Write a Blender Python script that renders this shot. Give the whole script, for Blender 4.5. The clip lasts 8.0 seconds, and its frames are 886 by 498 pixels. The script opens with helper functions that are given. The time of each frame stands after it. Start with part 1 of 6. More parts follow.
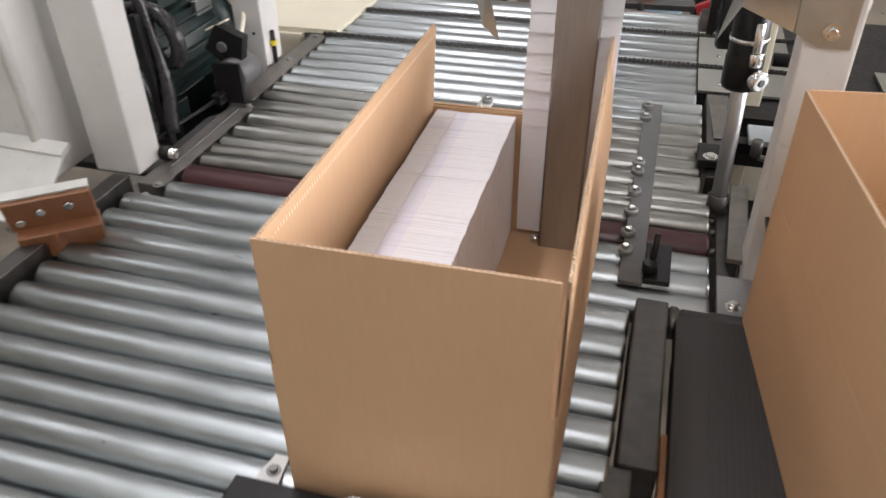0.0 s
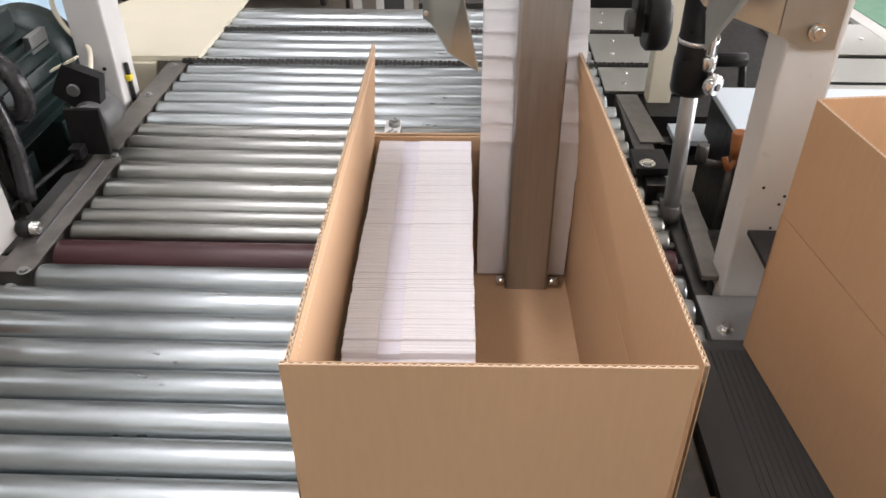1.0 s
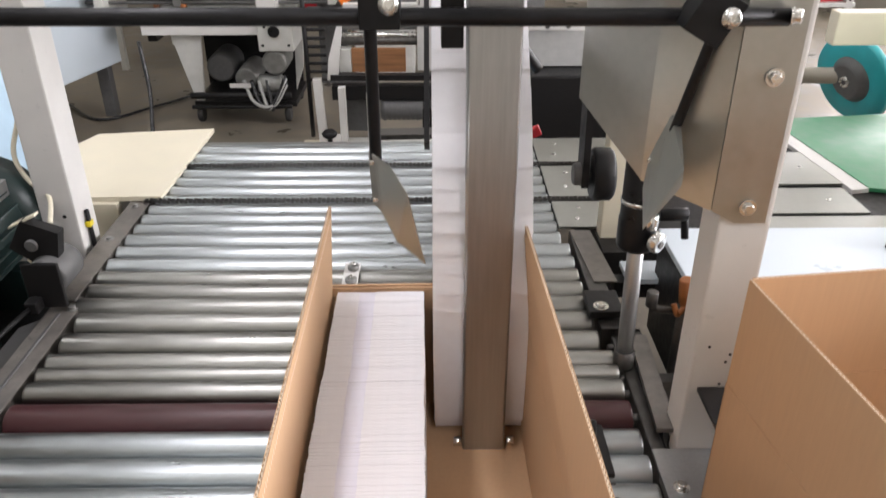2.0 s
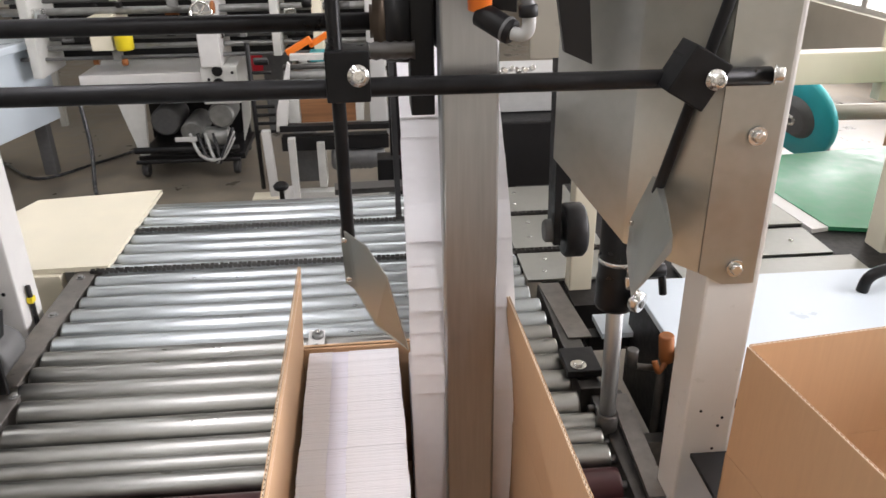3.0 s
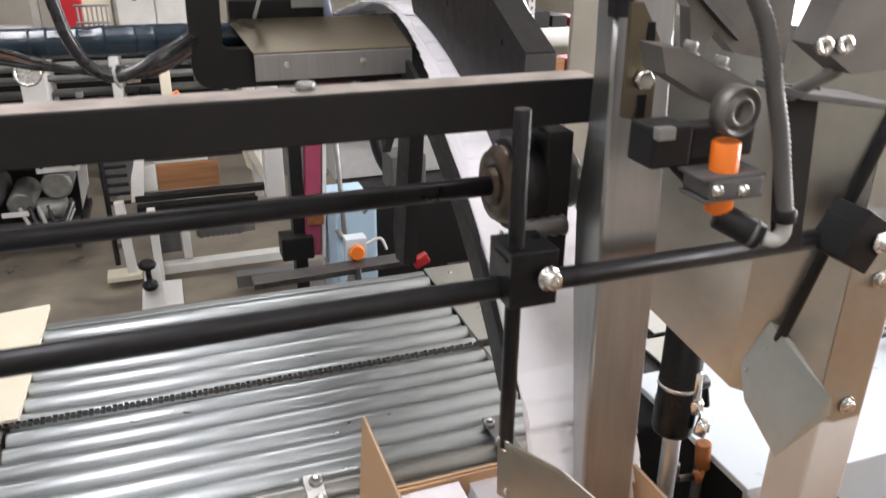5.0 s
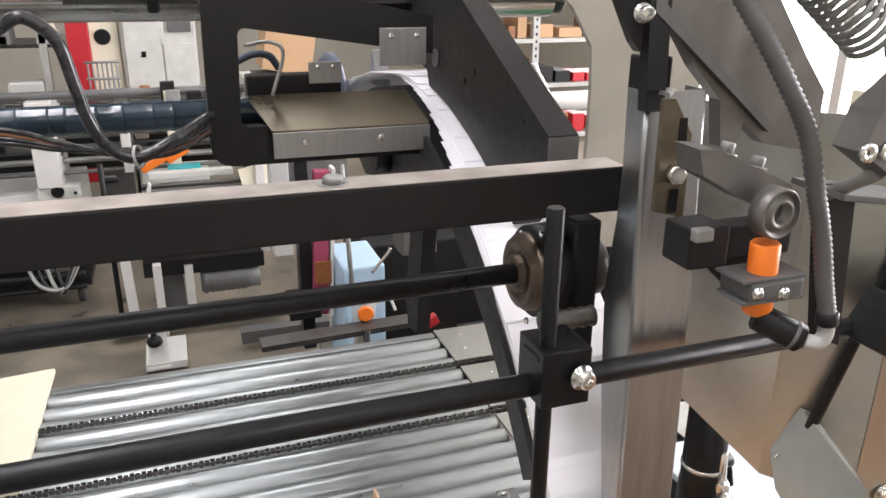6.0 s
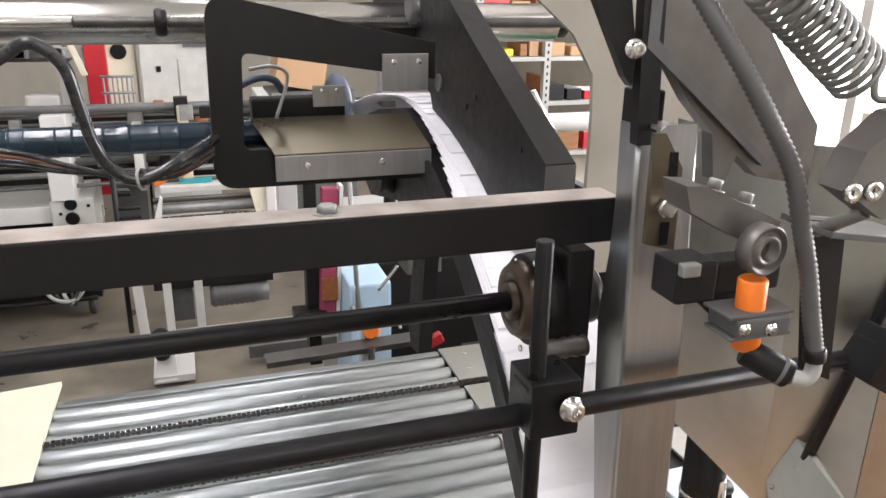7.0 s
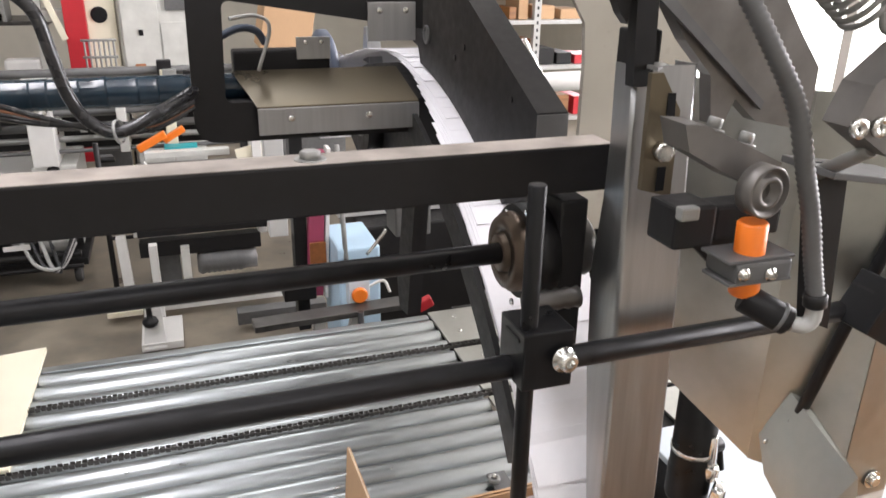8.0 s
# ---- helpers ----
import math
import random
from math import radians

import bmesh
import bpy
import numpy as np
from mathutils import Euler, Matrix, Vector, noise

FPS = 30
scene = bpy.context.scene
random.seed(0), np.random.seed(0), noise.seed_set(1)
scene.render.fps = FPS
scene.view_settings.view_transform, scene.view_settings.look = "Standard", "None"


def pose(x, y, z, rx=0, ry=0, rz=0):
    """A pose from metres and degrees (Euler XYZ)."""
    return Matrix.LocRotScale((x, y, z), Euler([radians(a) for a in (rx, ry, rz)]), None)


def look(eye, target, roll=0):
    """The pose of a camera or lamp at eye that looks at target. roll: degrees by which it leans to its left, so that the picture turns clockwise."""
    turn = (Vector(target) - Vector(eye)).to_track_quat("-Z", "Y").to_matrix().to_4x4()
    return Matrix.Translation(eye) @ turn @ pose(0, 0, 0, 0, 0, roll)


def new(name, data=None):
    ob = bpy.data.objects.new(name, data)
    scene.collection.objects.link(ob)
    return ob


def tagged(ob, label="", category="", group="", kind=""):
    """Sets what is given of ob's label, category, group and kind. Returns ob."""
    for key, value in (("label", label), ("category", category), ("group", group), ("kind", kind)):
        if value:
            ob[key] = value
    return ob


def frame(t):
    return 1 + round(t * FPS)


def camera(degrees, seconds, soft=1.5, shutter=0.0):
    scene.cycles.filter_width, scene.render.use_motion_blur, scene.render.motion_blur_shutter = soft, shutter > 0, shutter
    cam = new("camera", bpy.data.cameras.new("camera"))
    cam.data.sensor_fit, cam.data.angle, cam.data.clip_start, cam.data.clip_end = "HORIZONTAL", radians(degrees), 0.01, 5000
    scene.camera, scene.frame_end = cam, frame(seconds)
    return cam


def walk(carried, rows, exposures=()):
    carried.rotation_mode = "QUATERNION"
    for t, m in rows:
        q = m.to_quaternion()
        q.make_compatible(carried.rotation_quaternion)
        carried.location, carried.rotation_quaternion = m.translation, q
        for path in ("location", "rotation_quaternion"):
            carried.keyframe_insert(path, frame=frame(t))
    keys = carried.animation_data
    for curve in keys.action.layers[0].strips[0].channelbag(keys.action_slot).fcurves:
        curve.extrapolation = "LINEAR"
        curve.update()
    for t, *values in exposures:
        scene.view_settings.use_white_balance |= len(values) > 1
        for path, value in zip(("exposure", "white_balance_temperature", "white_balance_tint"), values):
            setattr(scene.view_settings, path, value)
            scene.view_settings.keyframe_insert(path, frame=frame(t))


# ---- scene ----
cam = camera(59.9, 8.0, shutter=0.3)
PATH = [
    (0, (0.424, -0.113, 1.687), (-0.037, 1.463, 0.545), -0.9),
    (0.5, (0.222, 0.044, 1.655), (0.017, 1.658, 0.492), -0.9),
    (1, (0.193, 0.063, 1.659), (0.131, 1.698, 0.509), -0.2),
    (1.5, (0.203, 0.101, 1.68), (0.197, 1.783, 0.599), 0.1),
    (2, (0.218, 0.11, 1.773), (0.233, 1.87, 0.821), -0.1),
    (2.2, (0.212, 0.116, 1.789), (0.238, 1.894, 0.873), 0.1),
    (3.3, (0.146, 0.205, 1.785), (0.373, 1.997, 0.925), -0.8),
    (3.5, (0.086, 0.198, 1.754), (0.379, 1.975, 0.886), -0.5),
    (4, (-0.052, 0.234, 1.723), (0.392, 1.976, 0.848), -0.1),
    (4.5, (-0.095, 0.369, 1.802), (0.464, 2.09, 0.951), 0.4),
    (4.7, (-0.124, 0.412, 1.853), (0.474, 2.129, 1.019), 0.7),
    (5, (-0.156, 0.468, 1.913), (0.458, 2.193, 1.107), 0.6),
    (5.2, (-0.181, 0.489, 1.932), (0.463, 2.221, 1.165), 0.6),
    (6.5, (-0.159, 0.509, 1.956), (0.446, 2.291, 1.28), 0.9),
    (7, (-0.153, 0.5, 1.967), (0.446, 2.291, 1.308), 1.0),
    (7.5, (-0.155, 0.508, 1.964), (0.447, 2.293, 1.294), 1.1),
    (8, (-0.146, 0.517, 1.939), (0.471, 2.272, 1.205), 1.0),
]
walk(cam, [(t, look(eye, target, roll)) for t, eye, target, roll in PATH], exposures=[(0, -0.10), (0.8, 0.0), (4.0, 0.0), (5.0, 0.14), (6.5, 0.27), (8.0, 0.25)])

# ---- world and lights ----
world = bpy.data.worlds.new("sky")
scene.world = world
world.use_nodes = True
wn = world.node_tree.nodes
sky = wn.new("ShaderNodeTexSky")
sky.sky_type, sky.sun_disc = "NISHITA", False
sky.sun_elevation, sky.sun_rotation = radians(38), radians(70)
world.node_tree.links.new(sky.outputs[0], wn["Background"].inputs[0])
wn["Background"].inputs[1].default_value = 0.12
scene.view_settings.exposure = 0.0


def area_lamp(name, at, target, sx, sy, watts, colour):
    d = bpy.data.lights.new(name, "AREA")
    d.shape, d.size, d.size_y, d.energy, d.color = "RECTANGLE", sx, sy, watts, colour
    o = new(name, d)
    o.matrix_world = look(at, target)
    return o


# daylight in the window openings of the right-hand and the near wall, and the ceiling's tube lamps
area_lamp("window_light", (4.93, 1.6, 2.35), (0, 1.6, 1.7), 4.6, 1.9, 410, (0.985, 0.945, 1.0))
area_lamp("window_light", (4.93, 6.7, 1.95), (0, 5.0, 1.4), 4.4, 2.6, 210, (0.985, 0.945, 1.0))
LAMPS = ((-1.6, -2.0, 5), (0.8, -2.0, 22), (-3.2, 1.6, 6), (-0.9, 1.4, 50), (-2.4, 5.6, 6), (0.3, 5.6, 9))
for lx, ly, watts in LAMPS:
    area_lamp("tube_light", (lx, ly, 4.28), (lx, ly, 0), 0.35, 3.0, watts, (0.985, 0.94, 1.0))


# ---- materials ----
def mat(name, base, rough=0.5, metal=0.0, var=0.12, scale=30.0, bump=0.0, stretch=(1, 1, 1), second=None, spots=0.0,
        big=3.0, rvar=0.1, emit=None, power=0.0, trans=0.0, rnd=0.0, coat=0.0):
    """A surface with two scales of variation in colour and roughness, fine relief and optional worn spots."""
    m = bpy.data.materials.new(name)
    m.use_nodes = True
    n, l = m.node_tree.nodes, m.node_tree.links
    b = n["Principled BSDF"]
    b.inputs["Metallic"].default_value = metal
    b.inputs["Coat Weight"].default_value = coat
    b.inputs["Transmission Weight"].default_value = trans
    co = n.new("ShaderNodeTexCoord")
    mp = n.new("ShaderNodeMapping")
    mp.inputs["Scale"].default_value = stretch
    l.new(co.outputs["Object"], mp.inputs["Vector"])
    fine, large = n.new("ShaderNodeTexNoise"), n.new("ShaderNodeTexNoise")
    fine.inputs["Scale"].default_value, fine.inputs["Detail"].default_value = scale, 5
    large.inputs["Scale"].default_value, large.inputs["Detail"].default_value = big, 3
    l.new(mp.outputs[0], fine.inputs["Vector"])
    l.new(mp.outputs[0], large.inputs["Vector"])
    add = n.new("ShaderNodeMath")
    add.operation = "ADD"
    l.new(fine.outputs["Fac"], add.inputs[0])
    l.new(large.outputs["Fac"], add.inputs[1])
    src = add
    if rnd:
        info = n.new("ShaderNodeObjectInfo")
        ma = n.new("ShaderNodeMath")
        ma.operation = "MULTIPLY_ADD"
        ma.inputs[1].default_value, = (rnd,)
        l.new(info.outputs["Random"], ma.inputs[0])
        l.new(add.outputs[0], ma.inputs[2])
        src = ma
    mr = n.new("ShaderNodeMapRange")
    mr.inputs["From Min"].default_value, mr.inputs["From Max"].default_value = 0.65, 1.35 + rnd
    l.new(src.outputs[0], mr.inputs["Value"])
    mix = n.new("ShaderNodeMix")
    mix.data_type = "RGBA"
    lo = tuple(c * (1 - var) for c in base) if second is None else second
    hi = tuple(min(1, c * (1 + var)) for c in base)
    mix.inputs[6].default_value, mix.inputs[7].default_value = (*lo, 1), (*hi, 1)
    l.new(mr.outputs[0], mix.inputs[0])
    colour = mix.outputs[2]
    if spots:
        sp = n.new("ShaderNodeTexNoise")
        sp.inputs["Scale"].default_value, sp.inputs["Detail"].default_value = 60, 4
        l.new(co.outputs["Object"], sp.inputs["Vector"])
        ramp = n.new("ShaderNodeMapRange")
        ramp.inputs["From Min"].default_value, ramp.inputs["From Max"].default_value = 0.66, 0.72
        l.new(sp.outputs["Fac"], ramp.inputs["Value"])
        mul = n.new("ShaderNodeMath")
        mul.operation, mul.inputs[1].default_value = "MULTIPLY", spots
        l.new(ramp.outputs[0], mul.inputs[0])
        mx = n.new("ShaderNodeMix")
        mx.data_type = "RGBA"
        mx.inputs[7].default_value = (*[c * 0.3 for c in base], 1)
        l.new(mul.outputs[0], mx.inputs[0])
        l.new(colour, mx.inputs[6])
        colour = mx.outputs[2]
    l.new(colour, b.inputs["Base Color"])
    rr = n.new("ShaderNodeMapRange")
    rr.inputs["From Min"].default_value, rr.inputs["From Max"].default_value = 0.7, 1.3
    rr.inputs["To Min"].default_value, rr.inputs["To Max"].default_value = max(0.03, rough - rvar), min(1, rough + rvar)
    l.new(add.outputs[0], rr.inputs["Value"])
    l.new(rr.outputs[0], b.inputs["Roughness"])
    if bump:
        bp = n.new("ShaderNodeBump")
        bp.inputs["Strength"].default_value, bp.inputs["Distance"].default_value = bump, 0.002
        l.new(fine.outputs["Fac"], bp.inputs["Height"])
        l.new(bp.outputs[0], b.inputs["Normal"])
    if emit:
        b.inputs["Emission Color"].default_value, b.inputs["Emission Strength"].default_value = (*emit, 1), power
    return m


ZINC = mat("zinc_roller", (0.44, 0.47, 0.48), 0.33, 1.0, 0.0, 60, 0.0, (0.3, 1, 1), (0.285, 0.305, 0.31), 0.0, 9, 0.06, rnd=0.6)
# darker copy of the zinc, for the rollers just behind the dark red one
ZINC_DARK = mat("darker_zinc_roller", (0.36, 0.357, 0.335), 0.33, 1.0, 0.0, 60, 0.0, (0.3, 1, 1), (0.215, 0.212, 0.20), 0.0, 9, 0.06, rnd=0.6)
STEEL = mat("brushed_steel", (0.42, 0.425, 0.43), 0.4, 1.0, 0.12, 160, 0.06, (1, 1, 0.05), None, 0.0, 2.5, 0.08)
SHEET = mat("sheet_steel", (0.455, 0.46, 0.43), 0.38, 1.0, 0.08, 50, 0.03, (1, 1, 1), None, 0.0, 2.0, 0.07)
CHROME = mat("bright_bolt", (0.72, 0.72, 0.70), 0.22, 1.0, 0.08, 90, 0.0)
DARKSTEEL = mat("dark_oily_steel", (0.11, 0.105, 0.10), 0.42, 0.8, 0.35, 40, 0.15, (1, 1, 1), None, 0.3)
RAIL = mat("worn_grey_rail", (0.20, 0.185, 0.17), 0.45, 0.7, 0.3, 40, 0.15, (1, 1, 1), None, 0.4)
BLACK = mat("black_oxide", (0.012, 0.012, 0.013), 0.36, 0.35, 0.3, 45, 0.08, (1, 1, 1), None, 0.0, 4, 0.1)
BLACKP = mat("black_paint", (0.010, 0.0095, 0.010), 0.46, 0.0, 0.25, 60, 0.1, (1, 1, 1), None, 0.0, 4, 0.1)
GREYPAINT = mat("grey_iron", (0.12, 0.12, 0.12), 0.5, 0.2, 0.2, 40, 0.1)
# black levers lightened to grey: the veil of glare is put into this colour
LEVER = mat("hazed_lever_steel", (0.17, 0.16, 0.15), 0.42, 0.6, 0.2, 40, 0.1)
RUBBER = mat("black_rubber_belt", (0.030, 0.029, 0.028), 0.62, 0.0, 0.25, 60, 0.25, (1, 0.1, 1), None, 0.25)
HOSE = mat("black_hose", (0.02, 0.02, 0.022), 0.28, 0.0, 0.2, 50)
CARD = mat("corrugated_card", (0.485, 0.31, 0.178), 0.78, 0.0, 0.05, 140, 0.12, (1, 1, 0.15), None, 0.0, 5, 0.05)
CARD_IN = mat("card_inner_liner", (0.535, 0.345, 0.20), 0.75, 0.0, 0.05, 140, 0.1, (1, 1, 0.08), None, 0.0, 5, 0.05)
CARD_EDGE = mat("card_flute", (0.74, 0.61, 0.47), 0.85, 0.0, 0.1, 90)
PAPER = mat("white_paper", (0.80, 0.79, 0.82), 0.65, 0.0, 0.04, 80, 0.03, (1, 1, 1), None, 0.0, 6, 0.05, rnd=0.3)
LILAC = mat("pale_lilac_paper", (0.73, 0.722, 0.81), 0.65, 0.0, 0.03, 80, 0.03)
CREAM = mat("cream_board", (0.73, 0.68, 0.54), 0.45, 0.0, 0.04, 12, 0.03)
WHITE = mat("white_paint", (0.63, 0.62, 0.60), 0.42, 0.0, 0.06, 14, 0.05, (1, 1, 1), None, 0.12)
WHITEPANEL = mat("white_panel", (0.56, 0.625, 0.68), 0.36, 0.0, 0.015, 9)
GREENBELT = mat("green_belt", (0.04, 0.22, 0.10), 0.42, 0.0, 0.12, 20)
MOTORGREEN = mat("dark_green_motor", (0.010, 0.022, 0.021), 0.4, 0.0, 0.25, 30, 0.1)
TEAL = mat("teal_plastic", (0.03, 0.40, 0.45), 0.4, 0.0, 0.1, 20)
ORANGE = mat("orange_plastic", (0.85, 0.20, 0.02), 0.35, 0.0, 0.08, 30)
COPPER = mat("rusty_orange", (0.30, 0.105, 0.03), 0.6, 0.1, 0.3, 50, 0.2)
RED = mat("red_paint", (0.45, 0.02, 0.03), 0.4, 0.0, 0.1, 20)
PINK = mat("dull_red_belt", (0.30, 0.045, 0.095), 0.6, 0.0, 0.2, 20)
YELLOW = mat("yellow_tin", (0.75, 0.60, 0.02), 0.4, 0.0, 0.1, 20)
BROWN = mat("brown_phenolic", (0.24, 0.10, 0.045), 0.45, 0.0, 0.2, 40, 0.1)
MAROON = mat("dark_red_roller", (0.055, 0.018, 0.020), 0.33, 0.1, 0.3, 35, 0.1, (0.15, 1, 1))
BLACKP.node_tree.nodes["Principled BSDF"].inputs["Specular IOR Level"].default_value = 0.36   # matt enamel
BLUEWRAP = mat("blue_wrapped_tube", (0.009, 0.024, 0.040), 0.17, 0.0, 0.5, 34, 0.28, (1, 0.45, 0.45), None, 0.0, 9)
LIGHTBLUE = mat("pale_blue_paint", (0.44, 0.60, 0.74), 0.4, 0.0, 0.06, 12)
MACHINE = mat("machine_grey_white", (0.56, 0.56, 0.53), 0.45, 0.0, 0.12, 14, 0.05, (1, 1, 1), None, 0.15)
WOOD = mat("worn_wood", (0.26, 0.12, 0.05), 0.6, 0.0, 0.4, 14, 0.15, (0.3, 1, 4))
CONCRETE = mat("concrete_floor", (0.24, 0.205, 0.16), 0.42, 0.0, 0.1, 7, 0.08, (1, 1, 1), (0.085, 0.075, 0.062), 0.15, 1.6, 0.18)
WALLPAINT = mat("wall_paint", (0.60, 0.57, 0.50), 0.75, 0.0, 0.08, 4, 0.05, (1, 1, 1), None, 0.0, 0.4)
CEILING = mat("ceiling_paint", (0.62, 0.61, 0.58), 0.8, 0.0, 0.05, 3, 0.0)
GLASS = mat("pane_glow", (0.9, 0.92, 0.95), 0.3, 0.0, 0.02, 2, 0.0, emit=(1.0, 0.98, 0.94), power=3.5)
TUBEGLOW = mat("lamp_diffuser", (0.9, 0.9, 0.9), 0.4, 0.0, 0.02, 2, 0.0, emit=(0.97, 0.98, 1.0), power=6.0)
BRASS = mat("bearing_bronze", (0.13, 0.10, 0.078), 0.38, 0.9, 0.2, 40)
GREYPLASTIC = mat("grey_plastic", (0.40, 0.40, 0.39), 0.4, 0.0, 0.1, 30)
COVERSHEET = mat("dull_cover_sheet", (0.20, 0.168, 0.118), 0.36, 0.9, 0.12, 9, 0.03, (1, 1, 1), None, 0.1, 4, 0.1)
BEIGEPLATE = mat("dull_beige_steel", (0.34, 0.315, 0.265), 0.5, 0.2, 0.1, 10, 0.05, (1, 1, 1), None, 0.1)
NAVY = mat("dull_navy_rubber", (0.06, 0.075, 0.11), 0.55, 0.0, 0.2, 30)
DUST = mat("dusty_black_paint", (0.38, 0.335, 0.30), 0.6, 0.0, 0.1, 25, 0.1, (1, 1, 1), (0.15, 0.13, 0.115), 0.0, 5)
for dull in (BLACKP, BLACK):
    dull.node_tree.nodes["Principled BSDF"].inputs["Specular IOR Level"].default_value = 0.3
POLISHED = mat("polished_shaft", (0.40, 0.39, 0.37), 0.24, 1.0, 0.06, 60, 0.02, (0.2, 1, 1), None, 0.0, 4, 0.05)
DIRTGREY = mat("grey_metal_parts", (0.26, 0.26, 0.25), 0.45, 0.5, 0.3, 25, 0.1)


# ---- mesh tools ----
def box(bm, lo, hi, bev=0.0):
    """A block between two corners, with its edges broken by bev."""
    lo, hi = Vector(lo), Vector(hi)
    made = bmesh.ops.create_cube(bm, size=1, matrix=Matrix.Translation((lo + hi) / 2) @ Matrix.Diagonal((*(hi - lo), 1)))
    if bev:
        es = list({e for v in made["verts"] for e in v.link_edges})
        bmesh.ops.bevel(bm, geom=es, offset=bev, segments=2, affect="EDGES", profile=0.6)
    return bm


def obox(bm, m, size, bev=0.0):
    """A block of the given size, centred at the pose m."""
    made = bmesh.ops.create_cube(bm, size=1, matrix=m @ Matrix.Diagonal((*size, 1)))
    if bev:
        es = list({e for v in made["verts"] for e in v.link_edges})
        bmesh.ops.bevel(bm, geom=es, offset=bev, segments=2, affect="EDGES", profile=0.6)
    return bm


def along(a, b):
    a, b = Vector(a), Vector(b)
    return Matrix.Translation((a + b) / 2) @ (b - a).to_track_quat("Z", "Y").to_matrix().to_4x4(), (b - a).length


def rod(bm, a, b, r, seg=20, r2=None, chamfer=True):
    """A round bar from a to b, with chamfered ends."""
    m, ln = along(a, b)
    r2 = r if r2 is None else r2
    c = min(r, r2) * 0.15 if chamfer else 0.0
    prof = [(0, -ln / 2), (r - c, -ln / 2), (r, -ln / 2 + c), (r2, ln / 2 - c), (r2 - c, ln / 2), (0, ln / 2)]
    return lathe(bm, prof, m, seg)


def lathe(bm, prof, m, seg=24):
    """Turns a profile of (radius, height) round the z axis of the pose m."""
    rings = []
    for r, z in prof:
        if r < 1e-6:
            rings.append([bm.verts.new(m @ Vector((0, 0, z)))])
        else:
            rings.append([bm.verts.new(m @ Vector((r * math.cos(2 * math.pi * i / seg), r * math.sin(2 * math.pi * i / seg), z))) for i in range(seg)])
    for p, q in zip(rings, rings[1:]):
        for i in range(seg):
            j = (i + 1) % seg
            vs = [p[i % len(p)], p[j % len(p)], q[j % len(q)], q[i % len(q)]]
            vs = list(dict.fromkeys(vs))
            if len(vs) > 2:
                f = bm.faces.new(vs)
                f.smooth = len(p) > 1 and len(q) > 1
    return bm


def plate(bm, pts, thick, m):
    """A flat plate: an outline in the xy plane of the pose m, thickened along its z."""
    lo = [bm.verts.new(m @ Vector((x, y, 0))) for x, y in pts]
    hi = [bm.verts.new(m @ Vector((x, y, thick))) for x, y in pts]
    bm.faces.new(lo[::-1])
    bm.faces.new(hi)
    for i in range(len(pts)):
        j = (i + 1) % len(pts)
        bm.faces.new((lo[i], lo[j], hi[j], hi[i]))
    return bm


def rounded(corners, n=7):
    """An outline whose corners (x, y, radius) are rounded off."""
    out = []
    for i, (x, y, r) in enumerate(corners):
        p = Vector((x, y))
        a = Vector(corners[i - 1][:2]) - p
        b = Vector(corners[(i + 1) % len(corners)][:2]) - p
        if r == 0:
            out.append((x, y))
            continue
        back = min(r / math.tan(a.angle(b) / 2), a.length * 0.48, b.length * 0.48)
        u, v = p + a.normalized() * back, p + b.normalized() * back
        for k in range(n + 1):
            f = k / n
            q = u * (1 - f) ** 2 + p * (2 * f * (1 - f)) + v * f ** 2
            out.append((q.x, q.y))
    return out


def yz(x):
    """The pose whose xy plane is the world's y and z, at x; its thickness goes along +x."""
    return Matrix(((0, 0, 1, x), (1, 0, 0, 0), (0, 1, 0, 0), (0, 0, 0, 1)))


def xz(y):
    """The pose whose xy plane is the world's x and z, at y; its thickness goes along -y."""
    return Matrix(((1, 0, 0, 0), (0, 0, -1, y), (0, 1, 0, 0), (0, 0, 0, 1)))


def smooth_path(pts, n=8):
    """Points on a smooth curve through pts."""
    p = [Vector(q) for q in pts]
    p = [2 * p[0] - p[1]] + p + [2 * p[-1] - p[-2]]
    out = []
    for i in range(1, len(p) - 2):
        for k in range(n):
            t = k / n
            a, b, c, d = p[i - 1], p[i], p[i + 1], p[i + 2]
            out.append(0.5 * (2 * b + (c - a) * t + (2 * a - 5 * b + 4 * c - d) * t * t + (3 * b - a - 3 * c + d) * t ** 3))
    return out + [p[-2]]


def tube(bm, pts, r, seg=10, ridge=0.0):
    """A round hose along the points; ridge makes every other ring thicker."""
    rings = []
    ref = Vector((0.3, 0.2, 1)).normalized()
    for i, p in enumerate(pts):
        d = (pts[min(i + 1, len(pts) - 1)] - pts[max(i - 1, 0)]).normalized()
        u = d.cross(ref).normalized()
        w = d.cross(u)
        rr = r + (ridge if i % 2 else 0)
        rings.append([bm.verts.new(p + rr * (math.cos(2 * math.pi * k / seg) * u + math.sin(2 * math.pi * k / seg) * w)) for k in range(seg)])
    for a, b in zip(rings, rings[1:]):
        for k in range(seg):
            bm.faces.new((a[k], a[(k + 1) % seg], b[(k + 1) % seg], b[k])).smooth = True
    bm.faces.new(rings[0])
    bm.faces.new(rings[-1][::-1])
    return bm


def link(name, bm, material):
    bmesh.ops.recalc_face_normals(bm, faces=bm.faces)
    me = bpy.data.meshes.new(name)
    bm.to_mesh(me)
    bm.free()
    me.materials.append(material)
    return new(name, me)


def thing(name, label, category, at=(0, 0, 0), group="", kind=""):
    """An empty at a thing's base, to carry its parts."""
    return tagged(new(name), label, category, group, kind) if not at else _placed(tagged(new(name), label, category, group, kind), at)


def _placed(o, at):
    o.empty_display_size = 0.05
    o.location = at
    return o


